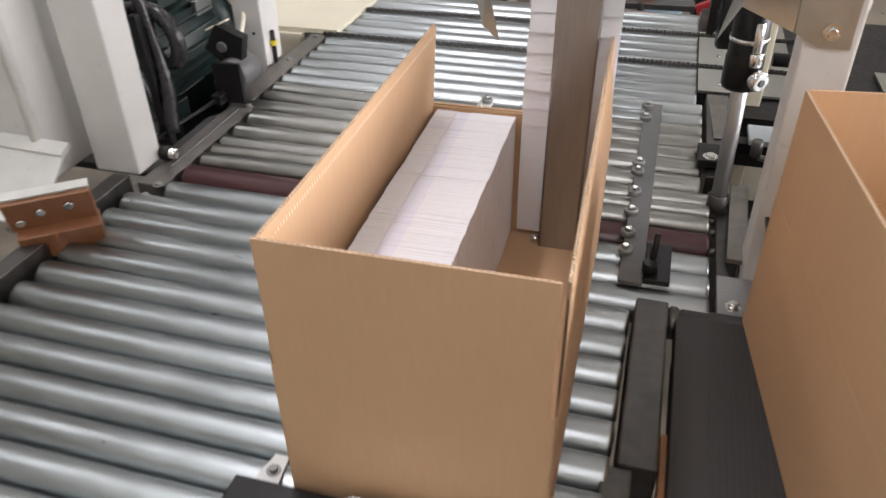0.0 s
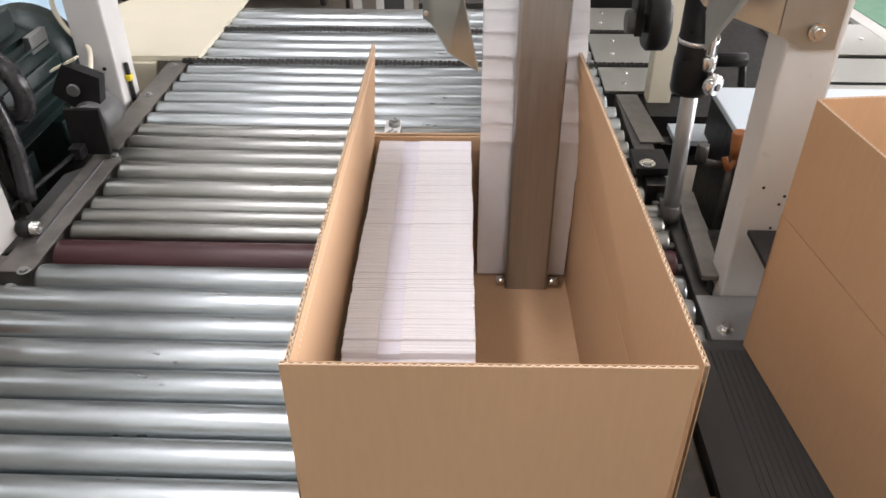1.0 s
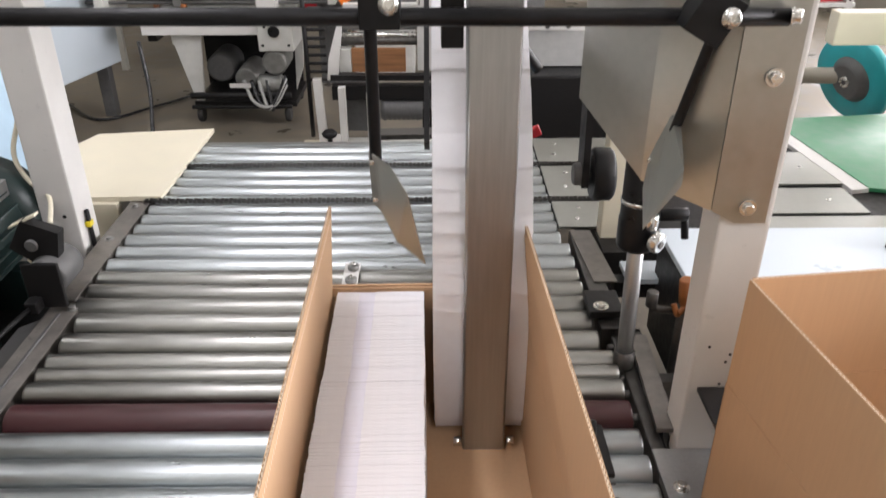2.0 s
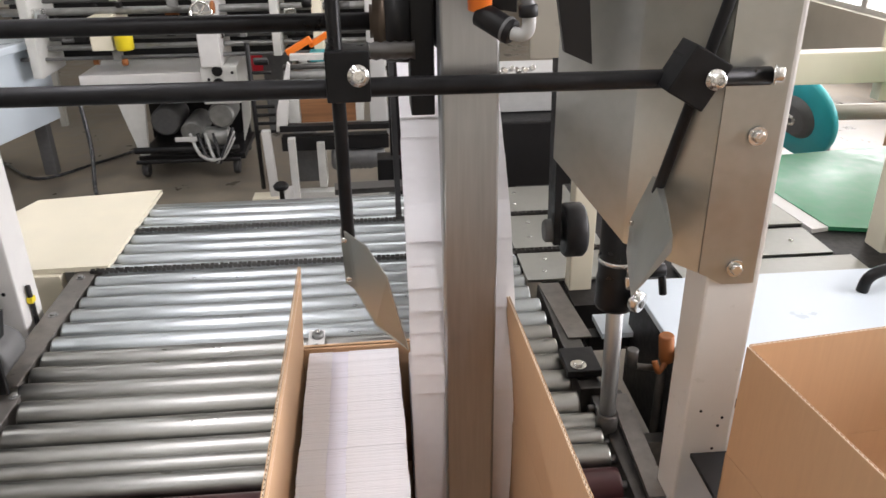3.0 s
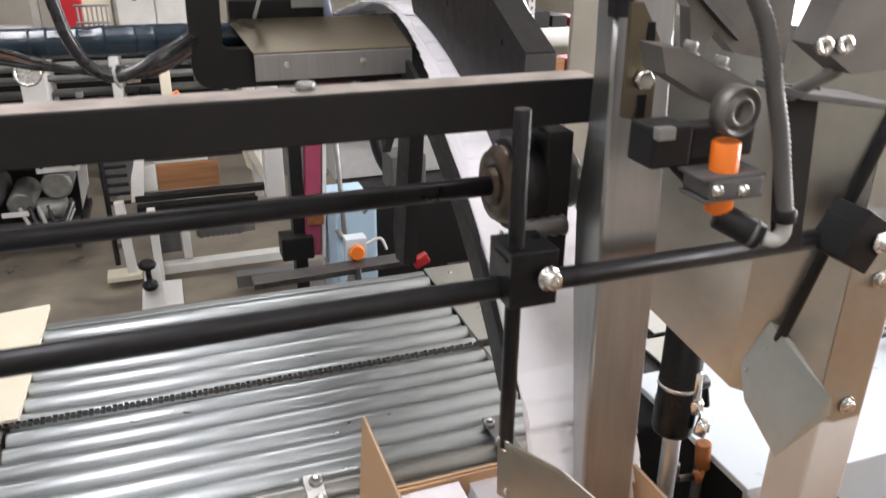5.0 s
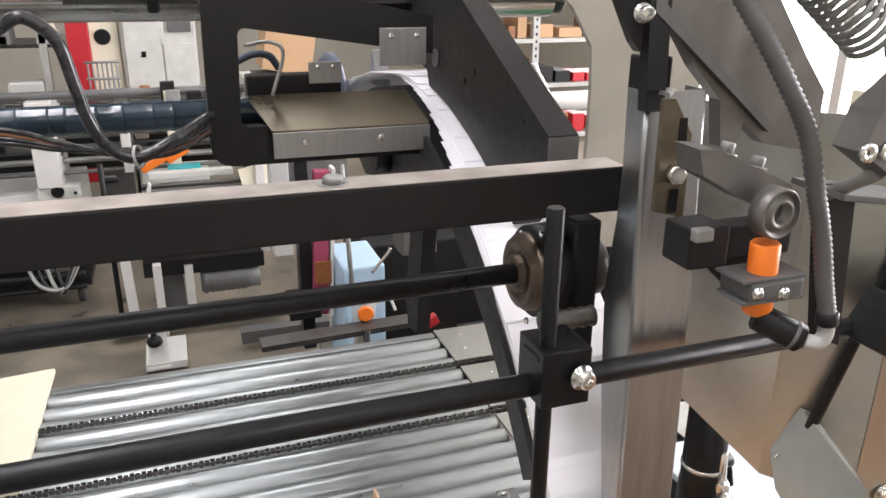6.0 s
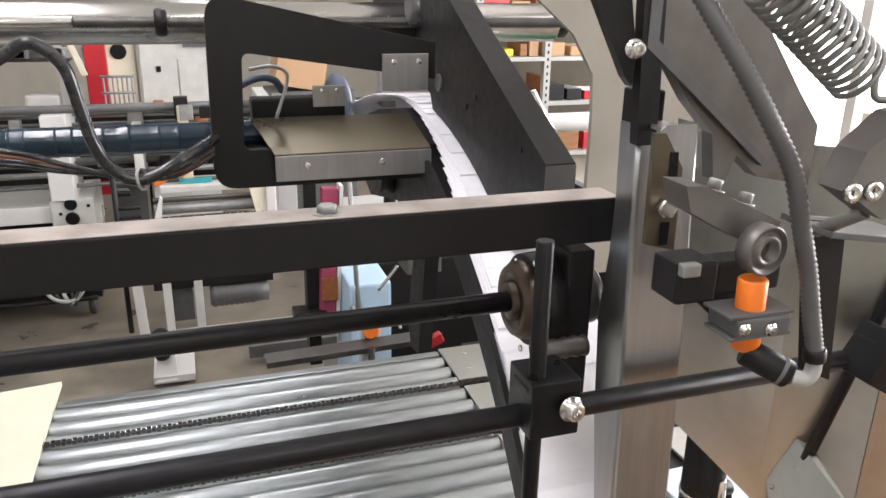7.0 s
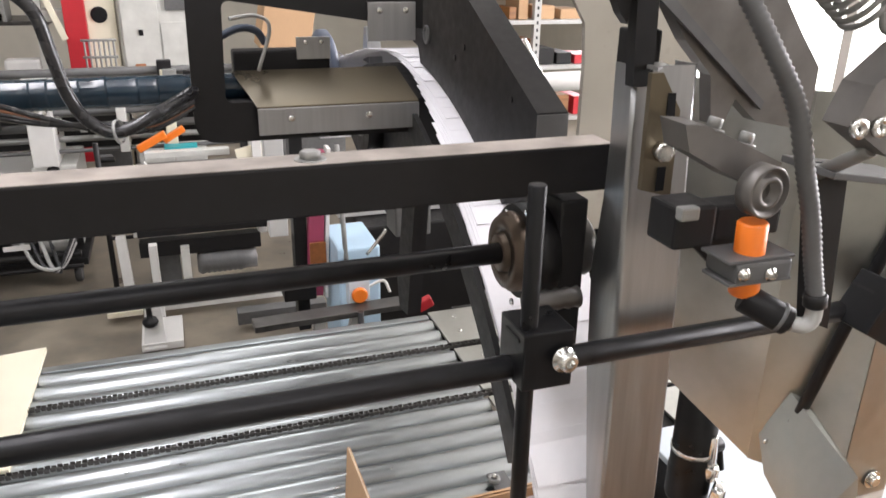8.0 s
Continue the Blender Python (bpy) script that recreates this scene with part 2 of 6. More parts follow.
def origin(o):
    p = Vector((0, 0, 0))
    while o:
        p = p + o.location
        o = o.parent
    return p


def part(name, bm, material, parent, label=""):
    """Links a mesh, built in world places, as one part under a thing or a part."""
    bmesh.ops.translate(bm, verts=bm.verts, vec=-origin(parent))
    o = link(name, bm, material)
    o.parent = parent
    return tagged(o, label) if label else o


def solid(name, bm, material, label, category="", kind="", group=""):
    """A thing that is one mesh, built in world places, with its origin at its middle."""
    mid = sum((v.co for v in bm.verts), Vector()) / len(bm.verts)
    bmesh.ops.translate(bm, verts=bm.verts, vec=-mid)
    o = link(name, bm, material)
    o.location = mid
    return tagged(o, label, category, group, kind)


def B():
    return bmesh.new()


def shifted(dx, dy, dz, *obs):
    """Moves finished things by a step."""
    for o in obs:
        o.location += Vector((dx, dy, dz))


def hexbolt(bm, at, axis, r=0.007, h=0.006, washer=True):
    """A hexagon bolt head on a washer, seated at a point, pointing along axis."""
    m = Matrix.Translation(at) @ Vector(axis).to_track_quat("Z", "Y").to_matrix().to_4x4()
    if washer:
        lathe(bm, [(0, 0), (r * 1.7, 0), (r * 1.7, 0.0016), (0, 0.0016)], m, 20)
    lathe(bm, [(0, 0.0016), (r * 1.12, 0.0016), (r * 1.12, h), (r * 0.95, h + 0.0012), (0, h + 0.0012)], m, 6)
    return bm


def capscrew(bm, at, axis, r=0.008, h=0.010):
    """A round socket-head screw with washer and hexagon recess."""
    m = Matrix.Translation(at) @ Vector(axis).to_track_quat("Z", "Y").to_matrix().to_4x4()
    lathe(bm, [(0, 0), (r * 1.42, 0), (r * 1.42, 0.0018), (r, 0.002), (r, h - 0.001), (r * 0.88, h), (r * 0.55, h)], m, 22)
    lathe(bm, [(r * 0.56, h), (r * 0.5, h - 0.005), (0, h - 0.005)], m, 6)
    return bm


def slotscrew(bm, at, axis, r=0.005):
    m = Matrix.Translation(at) @ Vector(axis).to_track_quat("Z", "Y").to_matrix().to_4x4()
    lathe(bm, [(0, 0), (r, 0), (r * 0.8, 0.002), (0, 0.0025)], m, 16)
    return bm

# ---- the hall ----
def hall():
    o = solid("floor", box(B(), (-7, -4, -0.2), (5, 14, 0)), CONCRETE, "worn grey-brown concrete workshop floor with stains", "floor", "structure")
    solid("wall_west", box(B(), (-7.2, -4, 0), (-7, 14, 4.5)), WALLPAINT, "plain pale painted workshop wall", "wall", "structure")
    solid("wall_north", box(B(), (-7.2, 14, 0), (5.2, 14.2, 4.5)), WALLPAINT, "plain pale painted workshop wall", "wall", "structure")
    solid("wall_south", box(B(), (-7.2, -4.2, 0), (5.2, -4, 4.5)), WALLPAINT, "plain pale painted workshop wall", "wall", "structure")
    solid("ceiling", box(B(), (-7.2, -4.2, 4.5), (5.2, 14.2, 4.7)), CEILING, "plain pale workshop ceiling", "ceiling", "structure")
    # right-hand wall with two long window openings
    bm = B()
    for a, b in (((5, -4, 0), (5.2, 14, 0.55)), ((5, -4, 3.3), (5.2, 14, 4.5)), ((5, -4, 0.55), (5.2, -0.7, 3.3)), ((5, -0.7, 0.55), (5.2, 3.8, 1.4)),
                 ((5, 3.8, 0.55), (5.2, 4.4, 3.3)), ((5, 9.0, 0.55), (5.2, 14, 3.3))):
        box(bm, a, b)
    solid("wall_east", bm, WALLPAINT, "pale painted wall with long window openings", "wall", "structure")
    for i, y0, y1, z0 in ((1, -0.7, 3.8, 1.4), (2, 4.4, 9.0, 0.55)):
        w = thing("window_%d" % i, "long white-framed window with bright daylight behind", "window", (5.1, (y0 + y1) / 2, z0), kind="structure")
        step = (y1 - y0) / 4
        for k in range(4):
            ya, yb = y0 + k * step, y0 + (k + 1) * step
            part("pane", box(B(), (5.12, ya + 0.05, z0 + 0.05), (5.13, yb - 0.05, 3.25)), GLASS, w)
            bm = B()
            for a, b in (((5.08, ya, z0), (5.15, ya + 0.05, 3.3)), ((5.08, yb - 0.05, z0), (5.15, yb, 3.3)),
                         ((5.08, ya + 0.05, z0), (5.15, yb - 0.05, z0 + 0.05)), ((5.08, ya + 0.05, 3.25), (5.15, yb - 0.05, 3.3))):
                box(bm, a, b)
            part("window_frame", bm, WHITE, w)
    for lx, ly, watts in LAMPS:
        c = thing("ceiling_light", "long white ceiling light with glowing diffuser", "lamp", (lx, ly, 4.5), "ceiling lights")
        part("housing", box(B(), (lx - 0.2, ly - 1.55, 4.36), (lx + 0.2, ly + 1.55, 4.5), 0.01), WHITE, c)
        part("diffuser", box(B(), (lx - 0.17, ly - 1.5, 4.32), (lx + 0.17, ly + 1.5, 4.36), 0.01), TUBEGLOW, c)


hall()

TOP = 0.845  # height of the rollers' upper side


# ---- the roller conveyor ----
def conveyor():
    c = thing("roller_conveyor", "long conveyor of worn galvanised steel rollers in a dark frame", "conveyor", (0, 1.0, 0))
    valleys = [1.175 - 0.0662 * k for k in range(21, 0, -1)] + [1.175, 1.261, 1.314, 1.355, 1.406, 1.496, 1.561, 1.624, 1.685, 1.746, 1.812, 1.877, 1.942, 2.003, 2.062, 2.123]
    valleys += [2.123 + 0.0668 * k for k in range(1, 5)] + [2.390 + 0.068 * k for k in range(1, 4)]
    meshes = {}
    for ya, yb in zip(valleys, valleys[1:]):
        yc, r = (ya + yb) / 2, min(0.036 if abs(ya - 1.175) < 1e-6 else 0.0315, (yb - ya) / 2 * 0.96)
        dark = abs(ya - 1.175) < 1e-6
        x0 = -0.642 if yc < 1.14 else (-0.575 if yc < 1.55 else -0.60)
        x1 = 0.445 if yc < 1.0 else (0.577 if yc < 1.45 else (0.560 if yc < 1.9 else 0.545))
        key = (round(x0, 2), round(x1, 2), round(r, 3), dark)
        if key not in meshes:
            bm = B()
            h = (x1 - x0) / 2
            prof = [(0, -h), (r * 0.55, -h), (r * 0.6, -h + 0.004), (r * 0.86, -h + 0.002), (r * 0.97, -h + 0.003), (r, -h + 0.008), (r, -h / 3), (r, h / 3),
                    (r, h - 0.008), (r * 0.97, h - 0.003), (r * 0.86, h - 0.002), (r * 0.6, h - 0.004), (r * 0.55, h), (0, h)]
            lathe(bm, prof, pose(0, 0, 0, 0, 90, 0), 28)
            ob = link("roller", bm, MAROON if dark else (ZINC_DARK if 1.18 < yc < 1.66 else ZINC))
            meshes[key] = ob.data
        else:
            ob = new("roller", meshes[key])
        ob.parent = c
        ob.location = Vector(((x0 + x1) / 2, yc, TOP - r)) - Vector(c.location)
        ob.rotation_euler = (random.uniform(0, 6), 0, 0)
        if dark:
            tagged(ob, "dark red coated drive roller")
    # side frames with their lips
    bm = B()
    box(bm, (-0.655, 1.14, 0.72), (-0.588, 1.60, 0.835), 0.003)
    box(bm, (-0.665, 1.60, 0.72), (-0.606, 2.60, 0.84), 0.003)
    part("side_frame", bm, RAIL, c, "worn grey steel side frame")
    part("side_frame", box(B(), (-0.700, -0.25, 0.72), (-0.660, 1.13, 0.86), 0.003), DARKSTEEL, c)
    bm = B()
    box(bm, (0.433, -0.25, 0.72), (0.475, 0.62, 0.835), 0.003)
    box(bm, (0.452, 0.62, 0.70), (0.508, 1.03, 0.842), 0.004)
    box(bm, (0.590, 1.06, 0.70), (0.615, 1.47, 0.825), 0.003)
    box(bm, (0.568, 1.47, 0.70), (0.615, 1.93, 0.842), 0.003)
    part("side_frame", bm, DARKSTEEL, c, "dark oily steel side frame")
    part("end_rail", box(B(), (-0.62, 2.598, 0.70), (0.545, 2.63, 0.835), 0.004), ZINC, c, "galvanised end rail")
    for x in (-0.64, 0.46):
        for y in (0.1, 2.4):
            part("leg", box(B(), (x - 0.03, y - 0.03, 0), (x + 0.03, y + 0.03, 0.72), 0.004), BLACKP, c)
    part("tray", box(B(), (-0.6, -0.2, 0.60), (0.43, 2.5, 0.62)), BLACKP, c, "dark tray under the rollers")
    # frayed bolts along the left lip
    for y in (1.09, 1.14, 1.57, 1.9, 2.1):
        part("bolt", hexbolt(B(), (-0.60 if y < 1.6 else -0.64, y, 0.836 if y < 1.6 else 0.84), (0, 0, 1), 0.007), DIRTGREY, c)
    # roller axle ends on the right
    for y in (1.218, 1.287, 1.334, 1.38, 1.44):
        part("axle", rod(B(), (0.577, y, 0.812), (0.592, y, 0.812), 0.009, 12), DARKSTEEL, c)


conveyor()


def chains():
    for y in (2.123, 2.390):
        c = thing("drive_chain", "dark oily roller chain lying between the conveyor rollers", "chain", (0, y, TOP), "drive chains")
        bm = B()
        x, k = -0.62, 0
        while x < 0.86:
            w = 0.0080 if k % 2 else 0.0050
            box(bm, (x, y - w, TOP - 0.004), (x + 0.0105, y - w + 0.0020, TOP + 0.0065))
            box(bm, (x, y + w - 0.0018, TOP - 0.004), (x + 0.0105, y + w, TOP + 0.0065))
            rod(bm, (x + 0.0005, y - 0.0035, TOP), (x + 0.0005, y + 0.0035, TOP), 0.0032, 8)
            x += 0.0127
            k += 1
        tagged(part("chain_link", bm, DARKSTEEL, c), kind="stuff")


chains()


# ---- the carton that is being filled ----
W, L, H, FLAP = 0.330, 0.687, 0.232, 0.174
BX, BY = 0.050, 0.455


def sheet4(bm, a, b, c, d, t):
    """A board between four corners, thickened by t to the left of its face."""
    a, b, c, d = (Vector(q) for q in (a, b, c, d))
    n = (b - a).cross(d - a).normalized() * t
    v = [bm.verts.new(q) for q in (a, b, c, d, a + n, b + n, c + n, d + n)]
    for f in ((0, 3, 2, 1), (4, 5, 6, 7), (0, 1, 5, 4), (1, 2, 6, 5), (2, 3, 7, 6), (3, 0, 4, 7)):
        bm.faces.new([v[i] for i in f])
    return bm


def flute(bm, a, b, n, t, depth):
    """The wavy middle layer along a board's upper edge, from a to b; n points across the board."""
    a, b, n = Vector(a), Vector(b), Vector(n).normalized()
    count = int((b - a).length / 0.0072) * 6
    rows = []
    for i in range(count + 1):
        p = a.lerp(b, i / count) + n * (t / 2 + (t / 2 - 0.0012) * math.sin(i * math.pi / 3))
        down = Vector((0, 0, -depth))
        rows.append([bm.verts.new(v) for v in (p - n * 0.0005 + down, p - n * 0.0005, p + n * 0.0005, p + n * 0.0005 + down)])
    for p, q in zip(rows, rows[1:]):
        for k in range(3):
            bm.faces.new((p[k], q[k], q[k + 1], p[k + 1]))
    return bm


def flap(name, a, b, a2, b2, t, parent):
    """A standing flap from the crease a-b up to a2-b2: two liners and the wave between them."""
    a, b, a2, b2 = (Vector(q) for q in (a, b, a2, b2))
    n = (b - a).cross(a2 - a).normalized()
    bm = B()
    sheet4(bm, a, b, b2, a2, 0.0007)
    f = part(name, bm, CARD_IN, parent)
    bm = B()
    sheet4(bm, a + n * (t - 0.0007), b + n * (t - 0.0007), b2 + n * (t - 0.0007), a2 + n * (t - 0.0007), 0.0007)
    part("liner", bm, CARD, f)
    part("flute", flute(B(), a2 + Vector((0, 0, -0.0004)), b2 + Vector((0, 0, -0.0004)), n, t, 0.02), CARD_EDGE, f, "wavy corrugated edge")
    return f


def carton(at, w, ln, h, fl, label, lean=(0.010, 0.014), far_flap=False, far_rise=0.0):
    x, y, z = at
    c = thing("cardboard_box", label, "box", at)
    t = 0.0042
    g = 0.004
    part("bottom", box(B(), (x + t, y + t, z), (x + w - t, y + ln - t, z + t)), CARD_IN, c)
    part("bottom_flap", box(B(), (x + t, y + t, z + t + 0.0005), (x + w - t, y + ln * 0.42, z + 2 * t)), CARD_IN, c)
    li, ri = lean
    # body panels
    for nm, a, b in (("side_panel", (x, y, z), (x, y + ln, z)), ("side_panel", (x + w, y + ln, z), (x + w, y, z)),
                     ("end_panel", (x, y + ln, z), (x + w, y + ln, z))):
        a, b = Vector(a), Vector(b)
        up = Vector((0, 0, h - 0.002 + (far_rise if nm == "end_panel" else 0)))
        # outer skin and inner skin
        p = part(nm, sheet4(B(), b, a, a + up, b + up, -0.003), CARD, c)
        n = (b - a).cross(up).normalized()
        e = (b - a).normalized() * t
        part("liner", sheet4(B(), b + n * 0.0032 - e, a + n * 0.0032 + e, a + n * 0.0032 + up + e, b + n * 0.0032 + up - e, -0.0008), CARD_IN, p)
    zf, zt = z + h - 0.0008, z + h + fl
    ze = zf + far_rise
    # standing flaps: inner liner faces the inside of the box
    flap("flap", (x + t, y + ln - 0.002, zf), (x + t, y + 0.002, zf), (x + t + li, y + ln - 0.004, zt), (x + t + li * 0.6, y + 0.004, zt), t, c)
    flap("flap", (x + w - t, y + 0.002, zf), (x + w - t, y + ln - 0.002, zf), (x + w - t, y + 0.004, zt), (x + w - t - ri, y + ln - 0.004, zt), t, c)
    # the near end is one board from bottom to flap edge, slit from its neighbour above the crease
    flap("end_panel", (x + 0.003, y + t, z), (x + w - 0.009, y + t, z), (x + 0.003, y + t, zt), (x + w - 0.009, y + t, zt), t, c)
    part("corner_strip", box(B(), (x + w - 0.0088, y, z), (x + w - 0.0005, y + t, zf - 0.006)), CARD, c)
    if far_flap:
        flap("flap", (x + w - 0.004, y + ln - t, zf), (x + 0.004, y + ln - t, zf), (x + w - 0.012, y + ln - t, zt), (x + 0.006, y + ln - t, zt), t, c)
    else:
        part("flap", sheet4(B(), (x + 0.004, y + ln + 0.002, ze), (x + w - 0.004, y + ln + 0.002, ze), (x + w - 0.006, y + ln + 0.055, ze - 0.155), (x + 0.006, y + ln + 0.055, ze - 0.155), 0.004), CARD_IN, c)
    return c


CARTON = carton((BX, BY, TOP + 0.001), W, L, H, FLAP, "open brown corrugated cardboard box half full of white envelopes", far_rise=0.023)
CARTON2 = carton((0.713, 0.284, 0.842), 0.50, 0.70, 0.245, 0.17, "open empty brown cardboard box on the black belt", (0.0, 0.0), True)


CARTON2.rotation_euler = (0, 0, radians(7))


def envelope_mesh(w, h, t):
    """An envelope standing on its long edge: body and a fold that leaves a lower band at the top."""
    bm = B()
    box(bm, (-w / 2, -t / 2, -h / 2), (w / 2, t / 2, h / 2 - 0.0012))
    box(bm, (-w / 2, -t * 0.45, h / 2 - 0.0012), (-w * 0.24, t * 0.45, h / 2))
    box(bm, (-w * 0.06, -t * 0.45, h / 2 - 0.0012), (w / 2, t * 0.45, h / 2))
    return bm


def bent_envelope(w, h, t, radius):
    """A paper envelope that has taken the curve of the wheel on which it rides."""
    bm = B()
    rings = []
    for i in range(13):
        a = (i / 12 - 0.5) * h / radius
        inner, outer = radius - t / 2, radius + t / 2
        rings.append([bm.verts.new((x, radius - r * math.cos(a), r * math.sin(a))) for x, r in ((-w / 2, outer), (w / 2, outer), (w / 2, inner), (-w / 2, inner))])
    for p, q in zip(rings, rings[1:]):
        for i in range(4):
            j = (i + 1) % 4
            bm.faces.new((p[i], p[j], q[j], q[i]))
    bm.faces.new(rings[0][::-1])
    bm.faces.new(rings[-1])
    return bm


def left_stack():
    s = thing("envelope_stack", "tight row of white paper envelopes standing on edge in the box", "envelopes", (BX, BY, TOP + 0.006))
    w, h = 0.145, 0.242
    n, y0, y1 = 276, BY + 0.160, BY + L - 0.008
    first = link("envelope", envelope_mesh(w, h, 0.00187), PAPER)
    first.parent = s
    first.data.materials.append(LILAC)
    for f in first.data.polygons:
        if f.normal.z > 0.9 and f.center.z < h / 2 - 0.0006:
            f.material_index = 1
    drift = 0.0
    for i in range(n):
        o = first if i == 0 else new("envelope", first.data)
        o.parent = s
        y = y0 + (y1 - y0) * i / (n - 1)
        drift += random.uniform(-0.00022, 0.00022)
        drift *= 0.97
        band = drift
        lift = -0.030 if i < 16 else (-0.008 if i < 26 else 0.0)
        o.location = Vector((BX + 0.0865 + band + random.uniform(-0.0008, 0.0008), y, TOP + 0.0065 + h / 2 + random.uniform(-0.00012, 0.00012) + (0.0005 if random.random() < 0.04 else 0) + lift * 0.4)) - Vector(s.location)
        o.rotation_euler = (radians(random.uniform(-0.1, 0.1)), radians(random.uniform(-0.05, 0.05)), 0)
    return s


STACK = left_stack()

# ---- the stream of envelopes on the wheel ----
WY, WZ, WR = 1.970, 0.808, 0.937   # the wheel's axis and radius
EW, EH = 0.150, 0.225
EX = 0.287
BOTTOM = TOP + 0.012 + EH / 2
PITCH, SPEED = 0.032, 0.42
# the stream's line from the landing up over the wheel, as (y, z)
TRACK = smooth_path([(0, 1.126, BOTTOM - 0.02), (0, 1.126, BOTTOM), (0, 1.127, 1.04), (0, 1.134, 1.14), (0, 1.150, 1.23), (0, 1.185, 1.32), (0, 1.228, 1.385)]
                    + [(0, WY - WR * math.cos(radians(a)), WZ + WR * math.sin(radians(a))) for a in range(42, 91, 8)]
                    + [(0, 2.10, 1.732), (0, 2.24, 1.702), (0, 2.36, 1.650), (0, 2.44, 1.585), (0, 2.48, 1.54)], 10)[10:]
REACH = [0.0]
for p, q in zip(TRACK, TRACK[1:]):
    REACH.append(REACH[-1] + (q - p).length)
BOXY = [(0, 0.0), (0.5, 0.013), (1, 0.030), (1.5, 0.048), (2, 0.080), (2.5, 0.109), (3, 0.135), (3.5, 0.158), (4, 0.180), (4.5, 0.204),
        (5, 0.223), (5.5, 0.240), (6, 0.255), (6.5, 0.270), (7, 0.285), (7.5, 0.299), (8, 0.313)]
BOXX = [0.0 - 0.0006 * k for k in range(17)]


def box_shift(t):
    for (a, p), (b, q) in zip(BOXY, BOXY[1:]):
        if t <= b:
            return p + (q - p) * (t - a) / (b - a)
    return BOXY[-1][1]


def stream_pose(s, t):
    """The pose of an envelope that has s metres left to its landing at t seconds."""
    if s < 0:
        landed = max(0.0, t + s / SPEED)
        return pose(EX, 1.140 + max(0.0, box_shift(t) - box_shift(landed)), BOTTOM, 1.5, 0, 0)
    s = min(s, REACH[-1])
    i = 0
    while i < len(REACH) - 2 and REACH[i + 1] < s:
        i += 1
    f = (s - REACH[i]) / (REACH[i + 1] - REACH[i])
    at = TRACK[i].lerp(TRACK[i + 1], f)
    way = TRACK[min(i + 3, len(TRACK) - 1)] - TRACK[max(i - 2, 0)]
    return pose(EX + 0.25 * max(0.0, at.z - 1.58), at.y, at.z, -1.6 * min(1.0, s / 0.3) - math.degrees(math.atan2(way.y, way.z)), 0, 0)


STREAM = []


def stream():
    first = None
    for k in range(-9, 180):
        if first is None:
            o = link("envelope", bent_envelope(EW, EH, 0.0012, 1.0), PAPER)
            first = o.data
        else:
            o = new("envelope", first)
        tagged(o, "white paper envelope in the shingled stream sliding off the wheel", "envelope", "envelopes on the wheel")
        STREAM.append((o, 0.004 + k * PITCH if k >= 0 else -0.001, random.uniform(-0.0015, 0.0015), -0.0025 * min(k, 0), 0.00002 * k))


stream()


# ---- the delivery column in the box ----
def column():
    c = thing("steel_column", "upright brushed steel channel that guides the envelopes into the box", "column", (0.295, 1.115, TOP))
    bm = B()
    # flanges turn back on both sides; they deepen where the stream of envelopes leaves the face
    levels = ((TOP + 0.003, 0.2585, 0.071, 1.098, 0.014), (1.20, 0.259, 0.072, 1.112, 0.014), (1.36, 0.2595, 0.073, 1.119, 0.034), (1.50, 0.2595, 0.073, 1.124, 0.052),
              (1.62, 0.259, 0.073, 1.130, 0.056), (1.70, 0.2585, 0.072, 1.134, 0.040), (1.76, 0.258, 0.071, 1.137, 0.034), (1.838, 0.2575, 0.070, 1.140, 0.034))
    rings = []
    for z, x, wide, y, deep in levels:
        t, c4 = 0.003, 0.004
        out = [(x, y + deep), (x, y + c4), (x + c4 * 0.3, y + c4 * 0.3), (x + c4, y), (x + wide - c4, y), (x + wide - c4 * 0.3, y + c4 * 0.3), (x + wide, y + c4), (x + wide, y + deep)]
        inner = [(x + wide - t, y + deep), (x + wide - t, y + c4 + t), (x + wide - c4 - t, y + t), (x + c4 + t, y + t), (x + t, y + c4 + t), (x + t, y + deep)]
        rings.append([bm.verts.new((px, py, z)) for px, py in out + inner])
    for p, q in zip(rings, rings[1:]):
        for k in range(14):
            f = bm.faces.new((p[k], p[(k + 1) % 14], q[(k + 1) % 14], q[k]))
            f.smooth = k in (1, 2, 4, 5)
    bm.faces.new(rings[0][::-1])
    bm.faces.new(rings[-1])
    part("channel", bm, STEEL, c, "brushed steel channel with rubbed edges")
    for x in (0.2505, 0.3405):
        part("pin", rod(B(), (x - 0.007, 1.108, 0.860), (x + 0.007, 1.108, 0.860), 0.008, 14), CHROME, c)
    # grooved sleeve pressing the stream, and the rail behind
    part("sleeve", lathe(B(), [(0, -0.03)] + [(0.012 - 0.002 * (i % 2), -0.03 + 0.006 * i) for i in range(11)] + [(0, 0.03)], pose(0.20, 1.16, 1.60, 0, 90, 0), 16), DARKSTEEL, c)
    return c


column()


def guide():
    g = thing("curved_guide", "thin dark curved guide beside the stream of envelopes", "guide", (0.2, WY, WZ))
    bm = B()
    inner, outer = WR - 0.035, WR + 0.006
    n = 40
    rows = []
    for i in range(n + 1):
        a = math.pi - radians(36 + 42 * i / n)
        rows.append([bm.verts.new((x, WY + r * math.cos(a), WZ + r * math.sin(a))) for x, r in ((0.199, inner), (0.199, outer), (0.207, outer), (0.207, inner))])
    for p, q in zip(rows, rows[1:]):
        for k in range(4):
            bm.faces.new((p[k], p[(k + 1) % 4], q[(k + 1) % 4], q[k]))
    bm.faces.new(rows[0])
    bm.faces.new(rows[-1][::-1])
    part("rail", bm, BLACKP, g)
    return g


guide()


